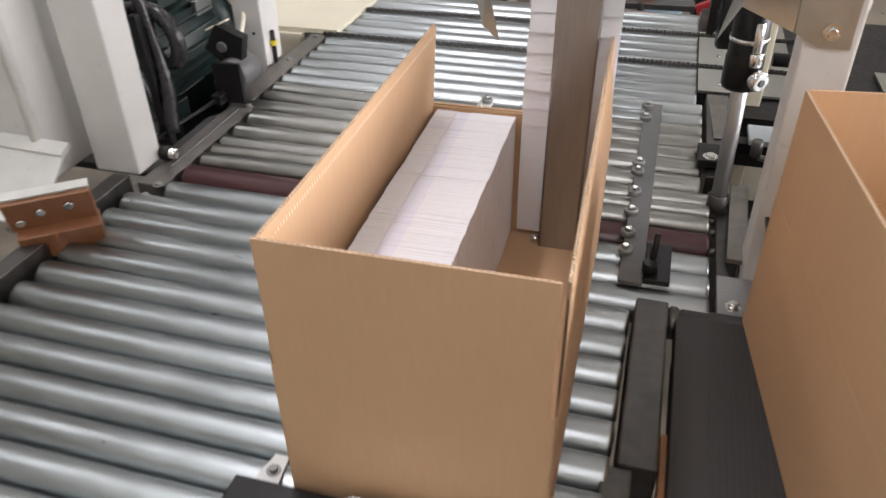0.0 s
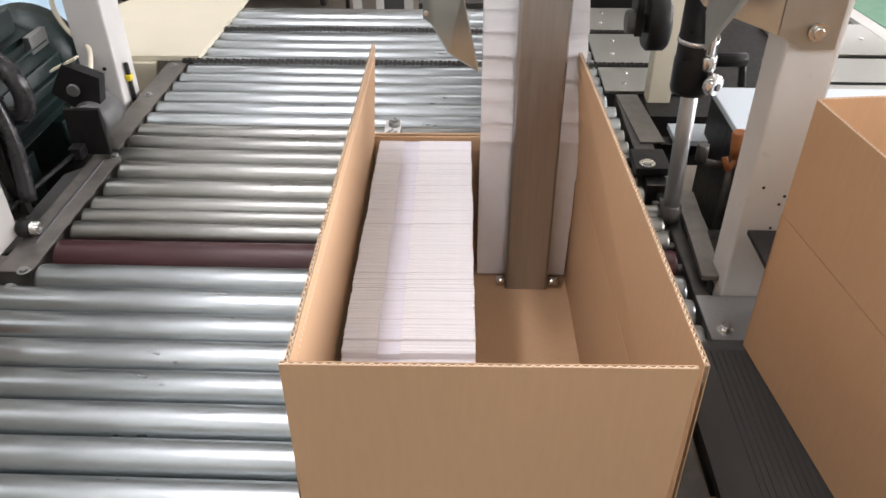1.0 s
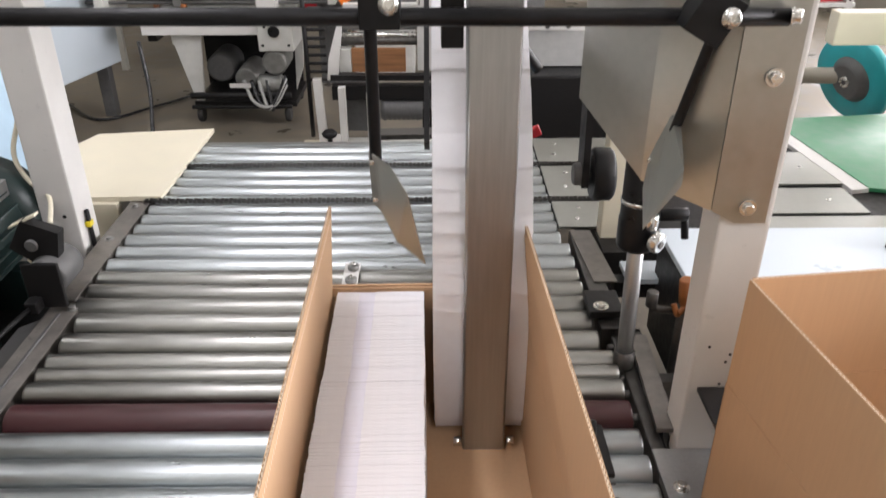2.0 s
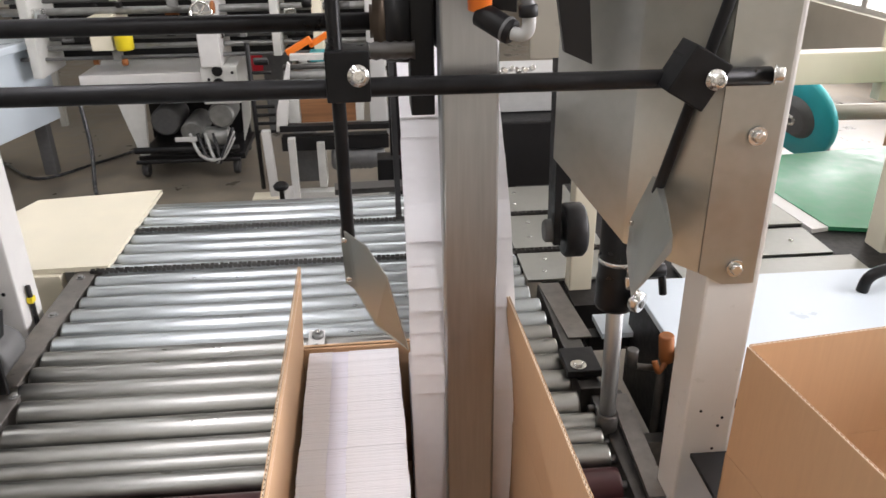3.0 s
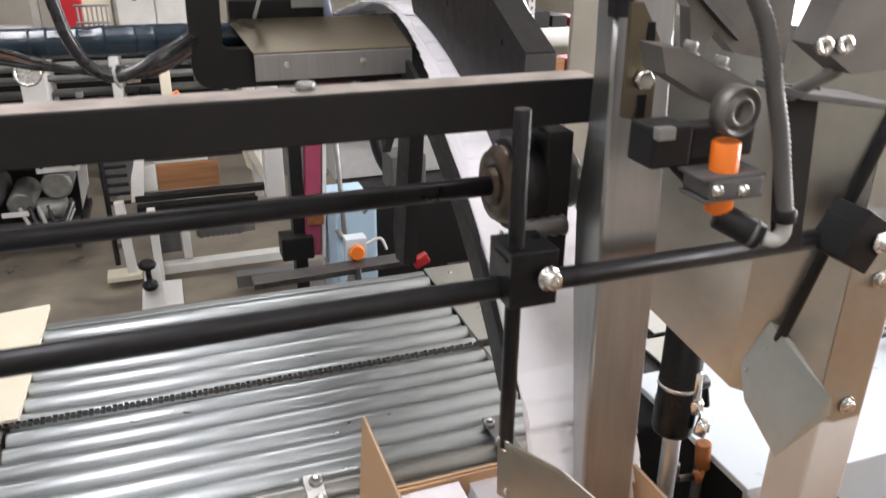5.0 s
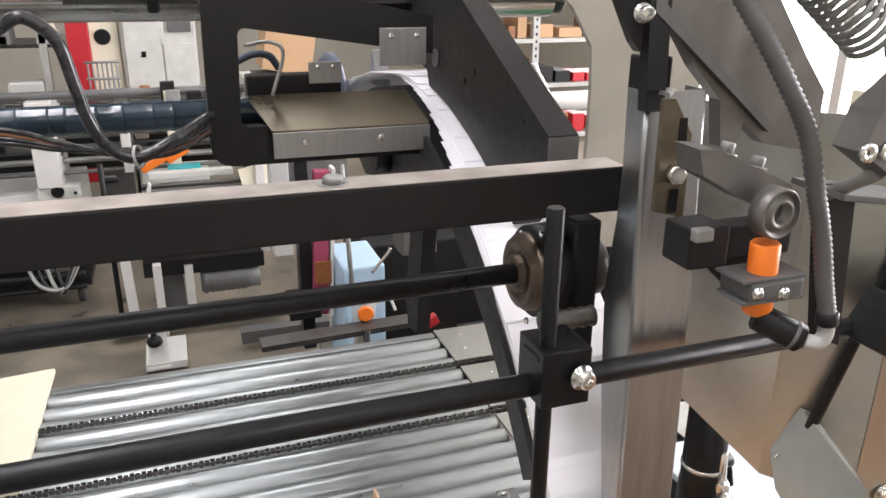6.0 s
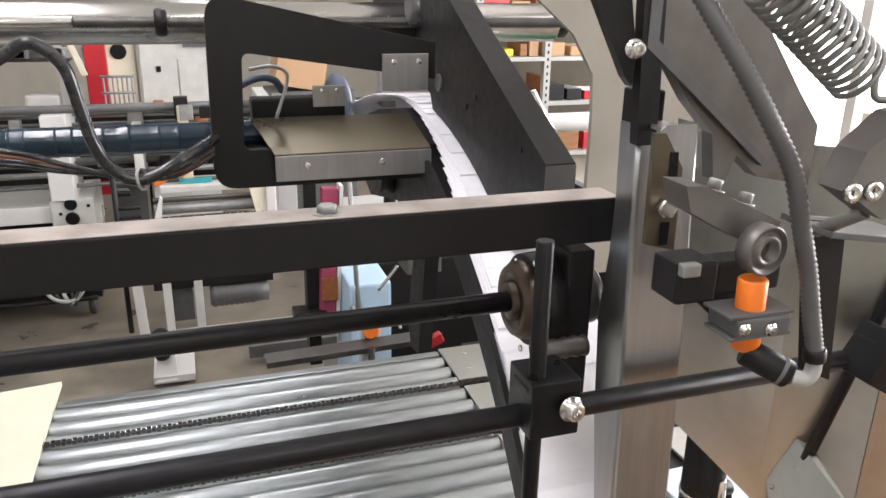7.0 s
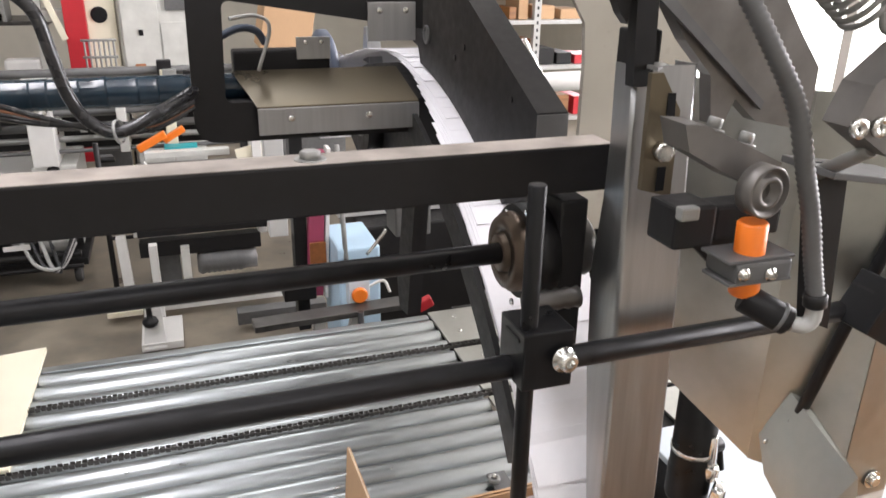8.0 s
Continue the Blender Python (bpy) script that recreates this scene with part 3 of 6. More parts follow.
def feed_drum():
    d = thing("feed_drum", "black drum and outlet cover under the stream of envelopes", "drum", (0.29, 2.2, 1.5))
    pts = [(1.72, 1.60)] + [(WY - (WR - 0.010) * math.cos(radians(a)), WZ + (WR - 0.010) * math.sin(radians(a))) for a in range(76, 91, 2)]
    pts += [(2.10, 1.714), (2.22, 1.684), (2.33, 1.638), (2.40, 1.57), (2.2, 1.50)]
    part("drum", plate(B(), pts, 0.150, yz(0.214)), BLACKP, d)
    part("disc", lathe(B(), [(0, -0.02), (0.11, -0.02), (0.125, -0.01), (0.125, 0.01), (0.11, 0.02), (0, 0.02)], pose(0.175, 2.38, 1.632, 0, 90, 0), 40), NAVY, d, "dull dark blue rubber disc")
    part("finger", plate(B(), [(2.20, 1.70), (2.27, 1.70), (2.25, 1.775), (2.235, 1.775)], 0.03, yz(0.245)), STEEL, d, "bright steel finger")
    shifted(0.022, 0, -0.006, d)


feed_drum()


def arm_plate():
    """The thick black arm above the stream and the bent black bracket that carries the cover."""
    a = thing("wheel_cover_plate", "thick black painted steel plate beside the stream of envelopes", "plate", (0.26, 1.6, 1.7))
    pts = [(1.362, 1.700), (1.362, 1.752), (1.63, 1.879), (2.15, 2.135), (2.30, 2.135), (2.30, 1.86), (2.0, 1.80), (1.853, 1.775)]
    for k in range(0, 9):
        ang = radians(82 - 3.1 * k)
        pts.append((WY - (WR + 0.012) * math.cos(ang), WZ + (WR + 0.012) * math.sin(ang)))
    part("plate", plate(B(), pts, 0.042, yz(0.252)), BLACKP, a)
    part("edge_strip", plate(B(), [(1.3595, 1.702), (1.3595, 1.750), (1.3618, 1.750), (1.3618, 1.702)], 0.042, yz(0.252)), GREYPAINT, a)
    part("bolt", lathe(B(), [(0, 0), (0.016, 0), (0.016, 0.003), (0.011, 0.004), (0.010, 0.001), (0, 0.001)], pose(0.252, 1.80, 1.80, 0, -90, 0), 20), GREYPAINT, a)
    for y, z in ((1.62, 1.80), (1.44, 1.755), (1.66, 1.78)):
        part("hole", lathe(B(), [(0, 0), (0.005, 0), (0.005, 0.0015), (0, 0.0015)], pose(0.2515, y, z, 0, -90, 0), 12), BLACK, a)
    # bent frame in front
    br = thing("bent_bracket", "matt black C-shaped bracket with rounded corners", "bracket", (0, 1.68, 1.7))
    outer = rounded([(-0.137, 1.950, 0.034), (0.205, 1.878, 0), (0.205, 1.822, 0), (-0.090, 1.866, 0.012),
                     (-0.095, 1.722, 0.012), (0.185, 1.722, 0), (0.185, 1.664, 0), (-0.142, 1.664, 0.036)])
    part("frame_plate", plate(B(), outer, 0.022, xz(1.70)), BLACKP, br)
    part("clip_plate", box(B(), (0.118, 1.672, 1.806), (0.192, 1.6765, 1.862), 0.001), STEEL, br, "small brushed steel clip plate")
    for x in (0.136, 0.176):
        part("screw", slotscrew(B(), (x, 1.672, 1.850), (0, -1, 0)), CHROME, br)
    part("clip_plate", box(B(), (0.03, 1.80, 1.765), (0.085, 1.805, 1.80), 0.001), STEEL, br, "small brushed steel clip plate")
    for x in (0.045, 0.07):
        part("screw", slotscrew(B(), (x, 1.80, 1.792), (0, -1, 0), 0.004), CHROME, br)
    part("back_block", box(B(), (-0.07, 1.82, 1.735), (0.088, 1.86, 1.778), 0.004), BLACKP, br)
    cv = thing("sheet_cover", "folded sheet steel cover with two slotted screws", "cover", (0.08, 1.76, 1.66))
    part("front_sheet", box(B(), (-0.053, 1.652, 1.677), (0.192, 1.656, 1.716), 0.001), STEEL, cv)
    # top of the same folded sheet: its brown reflection is put into the colour
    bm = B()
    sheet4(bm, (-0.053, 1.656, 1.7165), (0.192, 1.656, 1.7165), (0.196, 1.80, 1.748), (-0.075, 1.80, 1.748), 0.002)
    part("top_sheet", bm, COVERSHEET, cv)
    for x in (-0.005, 0.112):
        part("screw", slotscrew(B(), (x, 1.652, 1.70), (0, -1, 0), 0.0055), CHROME, cv)
    part("under_block", box(B(), (-0.10, 1.70, 1.66), (0.20, 1.83, 1.71), 0.004), BLACKP, cv)
    shifted(0.018, 0, -0.002, a, br, cv)


arm_plate()


def shafts():
    t = thing("wrapped_shaft", "long shaft wrapped in shiny dark blue film", "shaft", (-0.6, 1.80, 1.7))
    part("core", rod(B(), (-1.06, 1.80, 1.7245), (-0.02, 1.80, 1.7245), 0.0225, 24), BLUEWRAP, t)
    # film wound in laps: each lap's edge stands a little proud and a little askew
    x = -1.06
    while x < -0.05:
        wide = random.uniform(0.018, 0.050)
        proud = random.uniform(0.0004, 0.0016)
        prof = [(0.0231, -wide / 2), (0.0234, 0.0), (0.0233 + proud * 0.7, wide / 2 - 0.004), (0.0235 + proud, wide / 2 - 0.001), (0.0229, wide / 2 + 0.0008)]
        part("wrap", lathe(B(), prof, pose(x + wide / 2, 1.80, 1.7245, random.uniform(-0.6, 0.6), 90 + random.uniform(-0.8, 0.8), 0), 24), BLUEWRAP, t)
        x += wide
    s = thing("polished_shaft", "thick polished steel cross shaft with a threaded rod before it", "shaft", (0, 1.98, 1.9))
    part("bar", rod(B(), (-1.2, 1.98, 1.893), (0.55, 1.98, 1.893), 0.037, 32), POLISHED, s)
    bm = B()
    prof = [(0, -0.36)]
    z = -0.36
    while z < 0.60:
        prof += [(0.0105, z), (0.0075, z + 0.0034)]
        z += 0.0068
    lathe(bm, prof + [(0, 0.60)], pose(0.02, 1.928, 1.896, 0, 90, 0), 14)
    part("threaded_rod", bm, DARKSTEEL, s)
    part("plain_rod", rod(B(), (-1.2, 1.928, 1.896), (-0.34, 1.928, 1.896), 0.0085, 12), CHROME, s)
    for x in (-0.205, 0.60):
        part("collar", rod(B(), (x - 0.010, 1.928, 1.896), (x + 0.010, 1.928, 1.896), 0.023, 18), BLACKP, s)
    part("end_nut", rod(B(), (0.54, 1.98, 1.893), (0.575, 1.98, 1.893), 0.030, 20), BLACKP, s)
    part("wheel_bearing", lathe(B(), [(0, 0), (0.03, 0), (0.03, 0.01), (0.02, 0.012), (0, 0.012)], pose(0.20, 1.79, 1.93, 0, -90, 0), 24), GREYPAINT, s)
    # cables hanging along the wrapped shaft
    h = thing("cable_loop", "thick glossy black hose hanging in a loop", "hose", (-0.4, 1.6, 1.7))
    p = smooth_path([(-0.47, 1.63, 1.78), (-0.425, 1.60, 1.845), (-0.385, 1.60, 1.874), (-0.354, 1.60, 1.888), (-0.321, 1.60, 1.860), (-0.308, 1.60, 1.806), (-0.297, 1.60, 1.757), (-0.277, 1.60, 1.722), (-0.243, 1.60, 1.706), (-0.188, 1.62, 1.727), (-0.13, 1.70, 1.745), (-0.10, 1.78, 1.74)], 8)
    part("hose", tube(B(), p, 0.0085, 12), HOSE, h)
    for k in range(4):
        q = smooth_path([(-0.62, 1.66, 1.775 - 0.010 * k), (-0.41, 1.62, 1.750 - 0.006 * k), (-0.34, 1.62, 1.728 - 0.003 * k), (-0.27, 1.62, 1.707 + 0.002 * k), (-0.20, 1.64, 1.700 + 0.004 * k), (-0.12, 1.70, 1.728 + 0.004 * k)], 8)
        part("cable", tube(B(), q, 0.004 if k != 1 else 0.003, 8), HOSE if k != 1 else BROWN, h)
    part("cable_tie", lathe(B(), [(0.014, -0.002), (0.016, -0.002), (0.016, 0.002), (0.014, 0.002), (0.014, -0.002)], pose(-0.243, 1.605, 1.706, 20, 80, 0), 18), GREYPLASTIC, h)
    # short loops inside the bracket
    q = smooth_path([(-0.12, 1.76, 1.795), (-0.07, 1.77, 1.818), (-0.04, 1.78, 1.815), (-0.025, 1.79, 1.795)], 8)
    part("cable", tube(B(), q, 0.006, 10), NAVY, h)
    q = smooth_path([(-0.08, 1.75, 1.835), (-0.04, 1.76, 1.838), (-0.020, 1.76, 1.820), (-0.040, 1.765, 1.755)], 8)
    part("cable", tube(B(), q, 0.003, 8), GREYPLASTIC, h)
    shifted(0.022, 0, -0.003, t, s, h)


shafts()


def cross_bars():
    b = thing("black_beam", "flat black painted steel cross beam with a bolt on top", "beam", (0, 1.22, 1.7))
    part("bar", box(B(), (-1.1, 1.200, 1.697), (0.275, 1.245, 1.7465), 0.0025), BLACKP, b)
    part("bolt", hexbolt(B(), (-0.039, 1.222, 1.7465), (0, 0, 1), 0.009, 0.008), DIRTGREY, b)
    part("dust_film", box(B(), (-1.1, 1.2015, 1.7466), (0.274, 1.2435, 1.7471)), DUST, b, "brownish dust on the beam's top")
    s = thing("bearing_shaft", "dark steel shaft running into a flange bearing on a black block", "shaft", (0, 1.15, 1.66))
    part("shaft", rod(B(), (-1.1, 1.197, 1.635), (0.20, 1.245, 1.6225), 0.0118, 20), BLACK, s)
    part("bearing", lathe(B(), [(0.012, -0.018), (0.0215, -0.018), (0.0215, -0.011), (0.025, -0.011), (0.025, -0.0135), (0.0405, -0.0135), (0.042, -0.007), (0.045, -0.007), (0.046, 0.009), (0, 0.009)],
                            pose(0.186, 1.245, 1.6225, 0, 90, 0), 36), BRASS, s, "bronze-coloured ball bearing")
    part("housing", lathe(B(), [(0, -0.007), (0.053, -0.007), (0.055, 0.024), (0, 0.024)], pose(0.195, 1.245, 1.6225, 0, 90, 0), 36), BLACKP, s)
    part("block", box(B(), (0.218, 1.199, 1.505), (0.250, 1.262, 1.692), 0.003), BLACKP, s)
    part("roller_end", rod(B(), (0.250, 1.245, 1.6225), (0.275, 1.245, 1.6225), 0.036, 28), DARKSTEEL, s)
    for y, z in ((1.22, 1.675), (1.27, 1.66), (1.245, 1.56)):
        part("screw", slotscrew(B(), (0.188, y, z), (-1, 0, 0), 0.0045), CHROME, s)
    # guide rod with its clamps
    g = thing("guide_rod", "long black round rod with clamp blocks and bright screws", "rod", (0.1, 1.06, 1.6))
    part("rod", rod(B(), (-1.1, 1.074, 1.578), (0.662, 1.098, 1.567), 0.0115, 20), BLACK, g)
    part("end_cap", capscrew(B(), (0.662, 1.090, 1.570), (1, -0.6, 0.1), 0.009, 0.012), CHROME, g, "bright end screw")
    for cx, cz, ang in ((0.146, 1.596, 0), (0.552, 1.577, 30)):
        m = pose(cx, 1.075, cz, 0, ang, 0)
        k = part("clamp", obox(B(), m if cx > 0.3 else m @ pose(0, 0.012, -0.007), (0.052, 0.050, 0.062) if cx > 0.3 else (0.050, 0.054, 0.058), 0.002), BLACK, g)
        part("slot", obox(B(), m @ pose(0, 0.010, 0.012), (0.0525, 0.030, 0.003)), BLACKP, k)
        bolt_at = (0.158, 1.055, 1.592) if cx < 0.3 else (0.570, 1.050, 1.576)
        part("screw", capscrew(B(), bolt_at, (0.12, -1, 0.05), 0.0088, 0.012), CHROME, k, "bright socket screw with washer")
    part("hanger", rod(B(), (0.133, 1.078, 1.384), (0.133, 1.078, 1.752), 0.0082, 18), BLACK, g)
    part("hanger", rod(B(), (0.628, 1.100, 1.78), (0.552, 1.145, 1.398), 0.0075, 16), BLACK, g)
    # bent sheet blades
    def blade(nm, pts):
        bm = B()
        vs = [bm.verts.new(p) for p in pts]
        n = (Vector(pts[1]) - Vector(pts[0])).cross(Vector(pts[2]) - Vector(pts[0])).normalized() * 0.0015
        ws = [bm.verts.new(Vector(p) + n) for p in pts]
        bm.faces.new(vs)
        bm.faces.new(ws[::-1])
        for i in range(len(pts)):
            j = (i + 1) % len(pts)
            bm.faces.new((vs[j], vs[i], ws[i], ws[j]))
        return part(nm, bm, SHEET, g, "thin bent sheet steel blade")
    blade("blade", [(0.124, 1.079, 1.398), (0.132, 1.068, 1.396), (0.158, 0.998, 1.408), (0.180, 0.938, 1.399), (0.201, 0.941, 1.301), (0.163, 1.003, 1.300), (0.138, 1.064, 1.318), (0.127, 1.080, 1.320)])
    blade("blade", [(0.552, 1.165, 1.418), (0.562, 1.149, 1.413), (0.537, 1.035, 1.385), (0.535, 1.029, 1.365), (0.503, 1.065, 1.284), (0.520, 1.150, 1.310), (0.534, 1.186, 1.347)])
    for p in ((0.128, 1.068, 1.385), (0.131, 1.068, 1.330), (0.545, 1.150, 1.385), (0.530, 1.168, 1.345)):
        part("screw", slotscrew(B(), p, (0, -1, 0), 0.004), CHROME, g)
    shifted(0.007, 0, 0.003, b)
    shifted(0.007, 0, 0, s)
    shifted(0.003, 0.002, 0.001, g)


cross_bars()


# ---- the right-hand post, hopper and cylinder ----
def post_and_hopper():
    p = thing("machine_post", "square white painted steel post with bolted foot", "post", (0.65, 1.17, TOP))
    part("post", box(B(), (0.629, 1.132, 0.80), (0.707, 1.205, 2.1), 0.004), WHITE, p)
    part("foot", box(B(), (0.585, 1.00, 0.812), (0.73, 1.13, 0.830), 0.002), STEEL, p, "steel foot plate")
    part("bolt", hexbolt(B(), (0.612, 1.039, 0.830), (0, 0, 1), 0.008, 0.009), CHROME, p)
    for x, z in ((0.652, 1.045), (0.683, 1.015), (0.688, 1.03), (0.680, 0.97)):
        part("hole", lathe(B(), [(0, 0), (0.0025, 0), (0.0025, 0.001), (0, 0.001)], pose(x, 1.1315, z, 90, 0, 0), 10), BLACK, p)
    part("shelf_plate", box(B(), (0.640, 0.985, 0.965), (0.760, 1.12, 0.973), 0.001), BLACKP, p, "dark flat plate")
    part("shelf_bracket", box(B(), (0.712, 1.02, 0.831), (0.742, 1.11, 0.9645), 0.002), DARKSTEEL, p)
    part("conduit", tube(B(), smooth_path([(0.722, 1.24, 1.30), (0.722, 1.24, 1.45), (0.722, 1.24, 1.65), (0.722, 1.24, 2.0)], 6), 0.011, 12), GREYPLASTIC, p, "grey plastic conduit")
    h = thing("steel_hopper", "folded sheet steel hopper with a slanted lower edge", "hopper", (0.52, 1.2, 1.5))
    bm = B()
    sheet4(bm, (0.612, 1.126, 1.292), (0.612, 1.126, 1.80), (0.525, 1.200, 1.80), (0.525, 1.200, 1.309), 0.002)
    part("front_sheet", bm, SHEET, h)
    bm = B()
    sheet4(bm, (0.525, 1.200, 1.80), (0.525, 1.200, 1.309), (0.441, 1.315, 1.404), (0.441, 1.315, 1.80), 0.002)
    part("side_sheet", bm, SHEET, h)
    part("flange", plate(B(), [(0.612, 1.292), (0.648, 1.272), (0.694, 1.272), (0.694, 1.80), (0.612, 1.80)], 0.002, xz(1.126)), SHEET, h)
    for x, z in ((0.663, 1.298), (0.663, 1.490)):
        part("bolt", hexbolt(B(), (x, 1.122, z), (0, -1, 0), 0.0075, 0.007), CHROME, h)
    c = thing("air_cylinder", "black pneumatic cylinder with bright hose fitting and piston rod", "cylinder", (0.56, 1.36, TOP))
    part("barrel", lathe(B(), [(0, 1.105), (0.033, 1.105), (0.035, 1.112), (0.035, 1.165), (0.0335, 1.168), (0.0335, 1.36), (0, 1.36)], pose(0.574, 1.36, 0), 28), BLACK, c)
    part("band", lathe(B(), [(0.0338, 1.195), (0.0352, 1.195), (0.0352, 1.203), (0.0338, 1.203), (0.0338, 1.195)], pose(0.574, 1.36, 0), 28), CHROME, c, "bright hose band")
    part("piston_rod", rod(B(), (0.582, 1.36, 0.86), (0.577, 1.36, 1.106), 0.0155, 22), STEEL, c)
    part("rod_end", rod(B(), (0.582, 1.36, 0.83), (0.582, 1.36, 0.87), 0.021, 18), DARKSTEEL, c)
    f = part("fitting", rod(B(), (0.593, 1.325, 1.136), (0.606, 1.310, 1.133), 0.019, 18), CHROME, c, "bright elbow fitting")
    part("nut", rod(B(), (0.589, 1.33, 1.156), (0.589, 1.33, 1.181), 0.014, 6), CHROME, f)
    part("stem", rod(B(), (0.588, 1.332, 1.181), (0.585, 1.335, 1.235), 0.010, 14), CHROME, f)
    part("bore", rod(B(), (0.6055, 1.3105, 1.133), (0.6075, 1.3085, 1.133), 0.008, 6), DARKSTEEL, f)
    part("lever", rod(B(), (0.630, 1.42, 1.140), (0.685, 1.42, 1.140), 0.013, 14), BLACK, c)
    part("lever_grip", rod(B(), (0.679, 1.42, 1.138), (0.683, 1.41, 1.093), 0.0075, 14), BLACK, c)
    r = thing("pressing_wheel", "black rubber wheel on a dark swinging arm", "wheel", (0.54, 1.6, 1.1))
    part("tyre", lathe(B(), [(0, -0.022), (0.050, -0.022), (0.056, -0.016), (0.056, 0.016), (0.050, 0.022), (0, 0.022)], pose(0.545, 1.6, 1.150, 0, 90, 0), 32), BLACKP, r)
    part("arm", plate(B(), [(1.57, 1.13), (1.63, 1.13), (1.66, 1.50), (1.60, 1.50)], 0.014, yz(0.500)), BLACKP, r)
    part("pivot_shaft", rod(B(), (0.505, 1.63, 1.44), (0.655, 1.905, 1.44), 0.009, 14), DARKSTEEL, r)
    part("hub", rod(B(), (0.485, 1.6, 1.15), (0.52, 1.6, 1.15), 0.024, 20), GREYPAINT, r)
    q = thing("machine_post", "cream painted steel post behind the cylinder", "post", (0.66, 1.92, 0.7))
    part("post", box(B(), (0.636, 1.90, 0.0), (0.694, 1.95, 1.45), 0.004), CREAM, q)
    shifted(0.005, -0.008, -0.003, p)
    shifted(0.006, -0.006, -0.004, h)
    shifted(0.009, 0, -0.004, c)
    shifted(0.018, 0, -0.006, r)
    shifted(0.009, 0, 0, q)


post_and_hopper()


# ---- levers, sensor, spring and hose at the column's head ----
def head():
    h = thing("lever_head", "group of black steel levers and brackets at the column head", "mechanism", (0.26, 1.1, 1.80))
    part("strut", plate(B(), [(0.238, 2.04), (0.262, 2.04), (0.270, 1.848), (0.270, 1.820), (0.250, 1.820), (0.248, 1.851)], 0.014, xz(1.150)), BLACKP, h)
    part("strut_arm", plate(B(), [(0.150, 2.04), (0.215, 2.04), (0.242, 1.905), (0.240, 1.876), (0.232, 1.885)], 0.012, xz(1.152)), BLACKP, h)
    part("bolt", capscrew(B(), (0.236, 1.135, 1.911), (-0.25, -1, 0.05), 0.0064, 0.016), CHROME, h)
    part("slotted_bracket", plate(B(), [(0.246, 1.838), (0.258, 1.838), (0.280, 1.804), (0.281, 1.722), (0.248, 1.731)], 0.006, xz(1.108)), COVERSHEET, h, "dull steel bracket with long slots")
    for pts in ([(0.265, 1.820), (0.273, 1.820), (0.275, 1.788), (0.265, 1.788)], [(0.263, 1.752), (0.272, 1.752), (0.272, 1.729), (0.263, 1.729)]):
        part("slot", plate(B(), pts, 0.0006, xz(1.1018)), BLACK, h)
    part("bolt", hexbolt(B(), (0.264, 1.102, 1.768), (-0.1, -1, 0), 0.0090, 0.010, False), CHROME, h)
    part("strap", sheet4(B(), (0.258, 1.112, 1.838), (0.300, 1.16, 1.834), (0.300, 1.178, 1.834), (0.258, 1.130, 1.838), 0.003), STEEL, h)
    part("strap", sheet4(B(), (0.300, 1.16, 1.834), (0.348, 1.172, 1.784), (0.348, 1.190, 1.784), (0.300, 1.178, 1.834), 0.003), STEEL, h)
    part("cross_block", box(B(), (0.268, 1.165, 1.830), (0.296, 1.20, 1.868), 0.003), BLACKP, h)
    part("lever", plate(B(), [(0.262, 2.04), (0.350, 2.04), (0.385, 1.935), (0.440, 1.865), (0.470, 1.830), (0.470, 1.765), (0.401, 1.779), (0.372, 1.803),
                              (0.361, 1.775), (0.347, 1.779), (0.339, 1.827), (0.306, 1.860), (0.265, 1.916)], 0.018, xz(1.160)), LEVER, h)
    part("lever_rib", plate(B(), [(0.250, 2.04), (0.262, 2.04), (0.262, 1.918), (0.300, 1.885), (0.402, 1.800), (0.400, 1.792), (0.296, 1.876), (0.250, 1.912)], 0.006, xz(1.1415)), GREYPAINT, h)
    part("arm_bar", plate(B(), [(0.219, 1.8135), (0.226, 1.791), (0.280, 1.762), (0.316, 1.757), (0.319, 1.776), (0.240, 1.8115)], 0.035, xz(1.045)), LEVER, h)
    for x, z in ((0.251, 1.806), (0.284, 1.792)):
        part("bolt", hexbolt(B(), (x, 1.018, z), (0.25, 0, 1), 0.0055, 0.009), DIRTGREY, h)
    part("bearing", lathe(B(), [(0, 0), (0.0215, 0), (0.0215, 0.015), (0.0195, 0.016), (0.018, 0.0125), (0.0140, 0.0125), (0.013, 0.016), (0.009, 0.016), (0.008, 0.008), (0, 0.008)], pose(0.282, 0.995, 1.762, 90, 0, 6), 32), LEVER, h, "round steel ball bearing")
    part("switch_block", box(B(), (0.2225, 1.010, 1.708), (0.262, 1.05, 1.7445), 0.003), BLACKP, h)
    part("switch_arm", box(B(), (0.262, 1.012, 1.712), (0.330, 1.04, 1.742), 0.003), BLACKP, h)
    part("ear", box(B(), (0.2225, 1.004, 1.735), (0.240, 1.014, 1.7465), 0.002), DIRTGREY, h)
    part("under_plate", plate(B(), [(0.262, 1.712), (0.330, 1.712), (0.330, 1.66), (0.300, 1.665), (0.262, 1.70)], 0.006, xz(1.045)), BLACKP, h)
    part("hang_plate", plate(B(), [(0.350, 1.775), (0.392, 1.770), (0.409, 1.608), (0.378, 1.622)], 0.010, xz(1.020)), BLACKP, h)
    s = thing("orange_sensor", "orange cylindrical sensor in a dark clamp with grey cable elbow", "sensor", (0.28, 0.985, 1.70))
    part("body", rod(B(), (0.284, 0.990, 1.670), (0.2815, 0.990, 1.7355), 0.0125, 28), ORANGE, s)
    c = part("clamp", box(B(), (0.258, 0.972, 1.689), (0.313, 1.012, 1.706), 0.003), GREYPAINT, s)
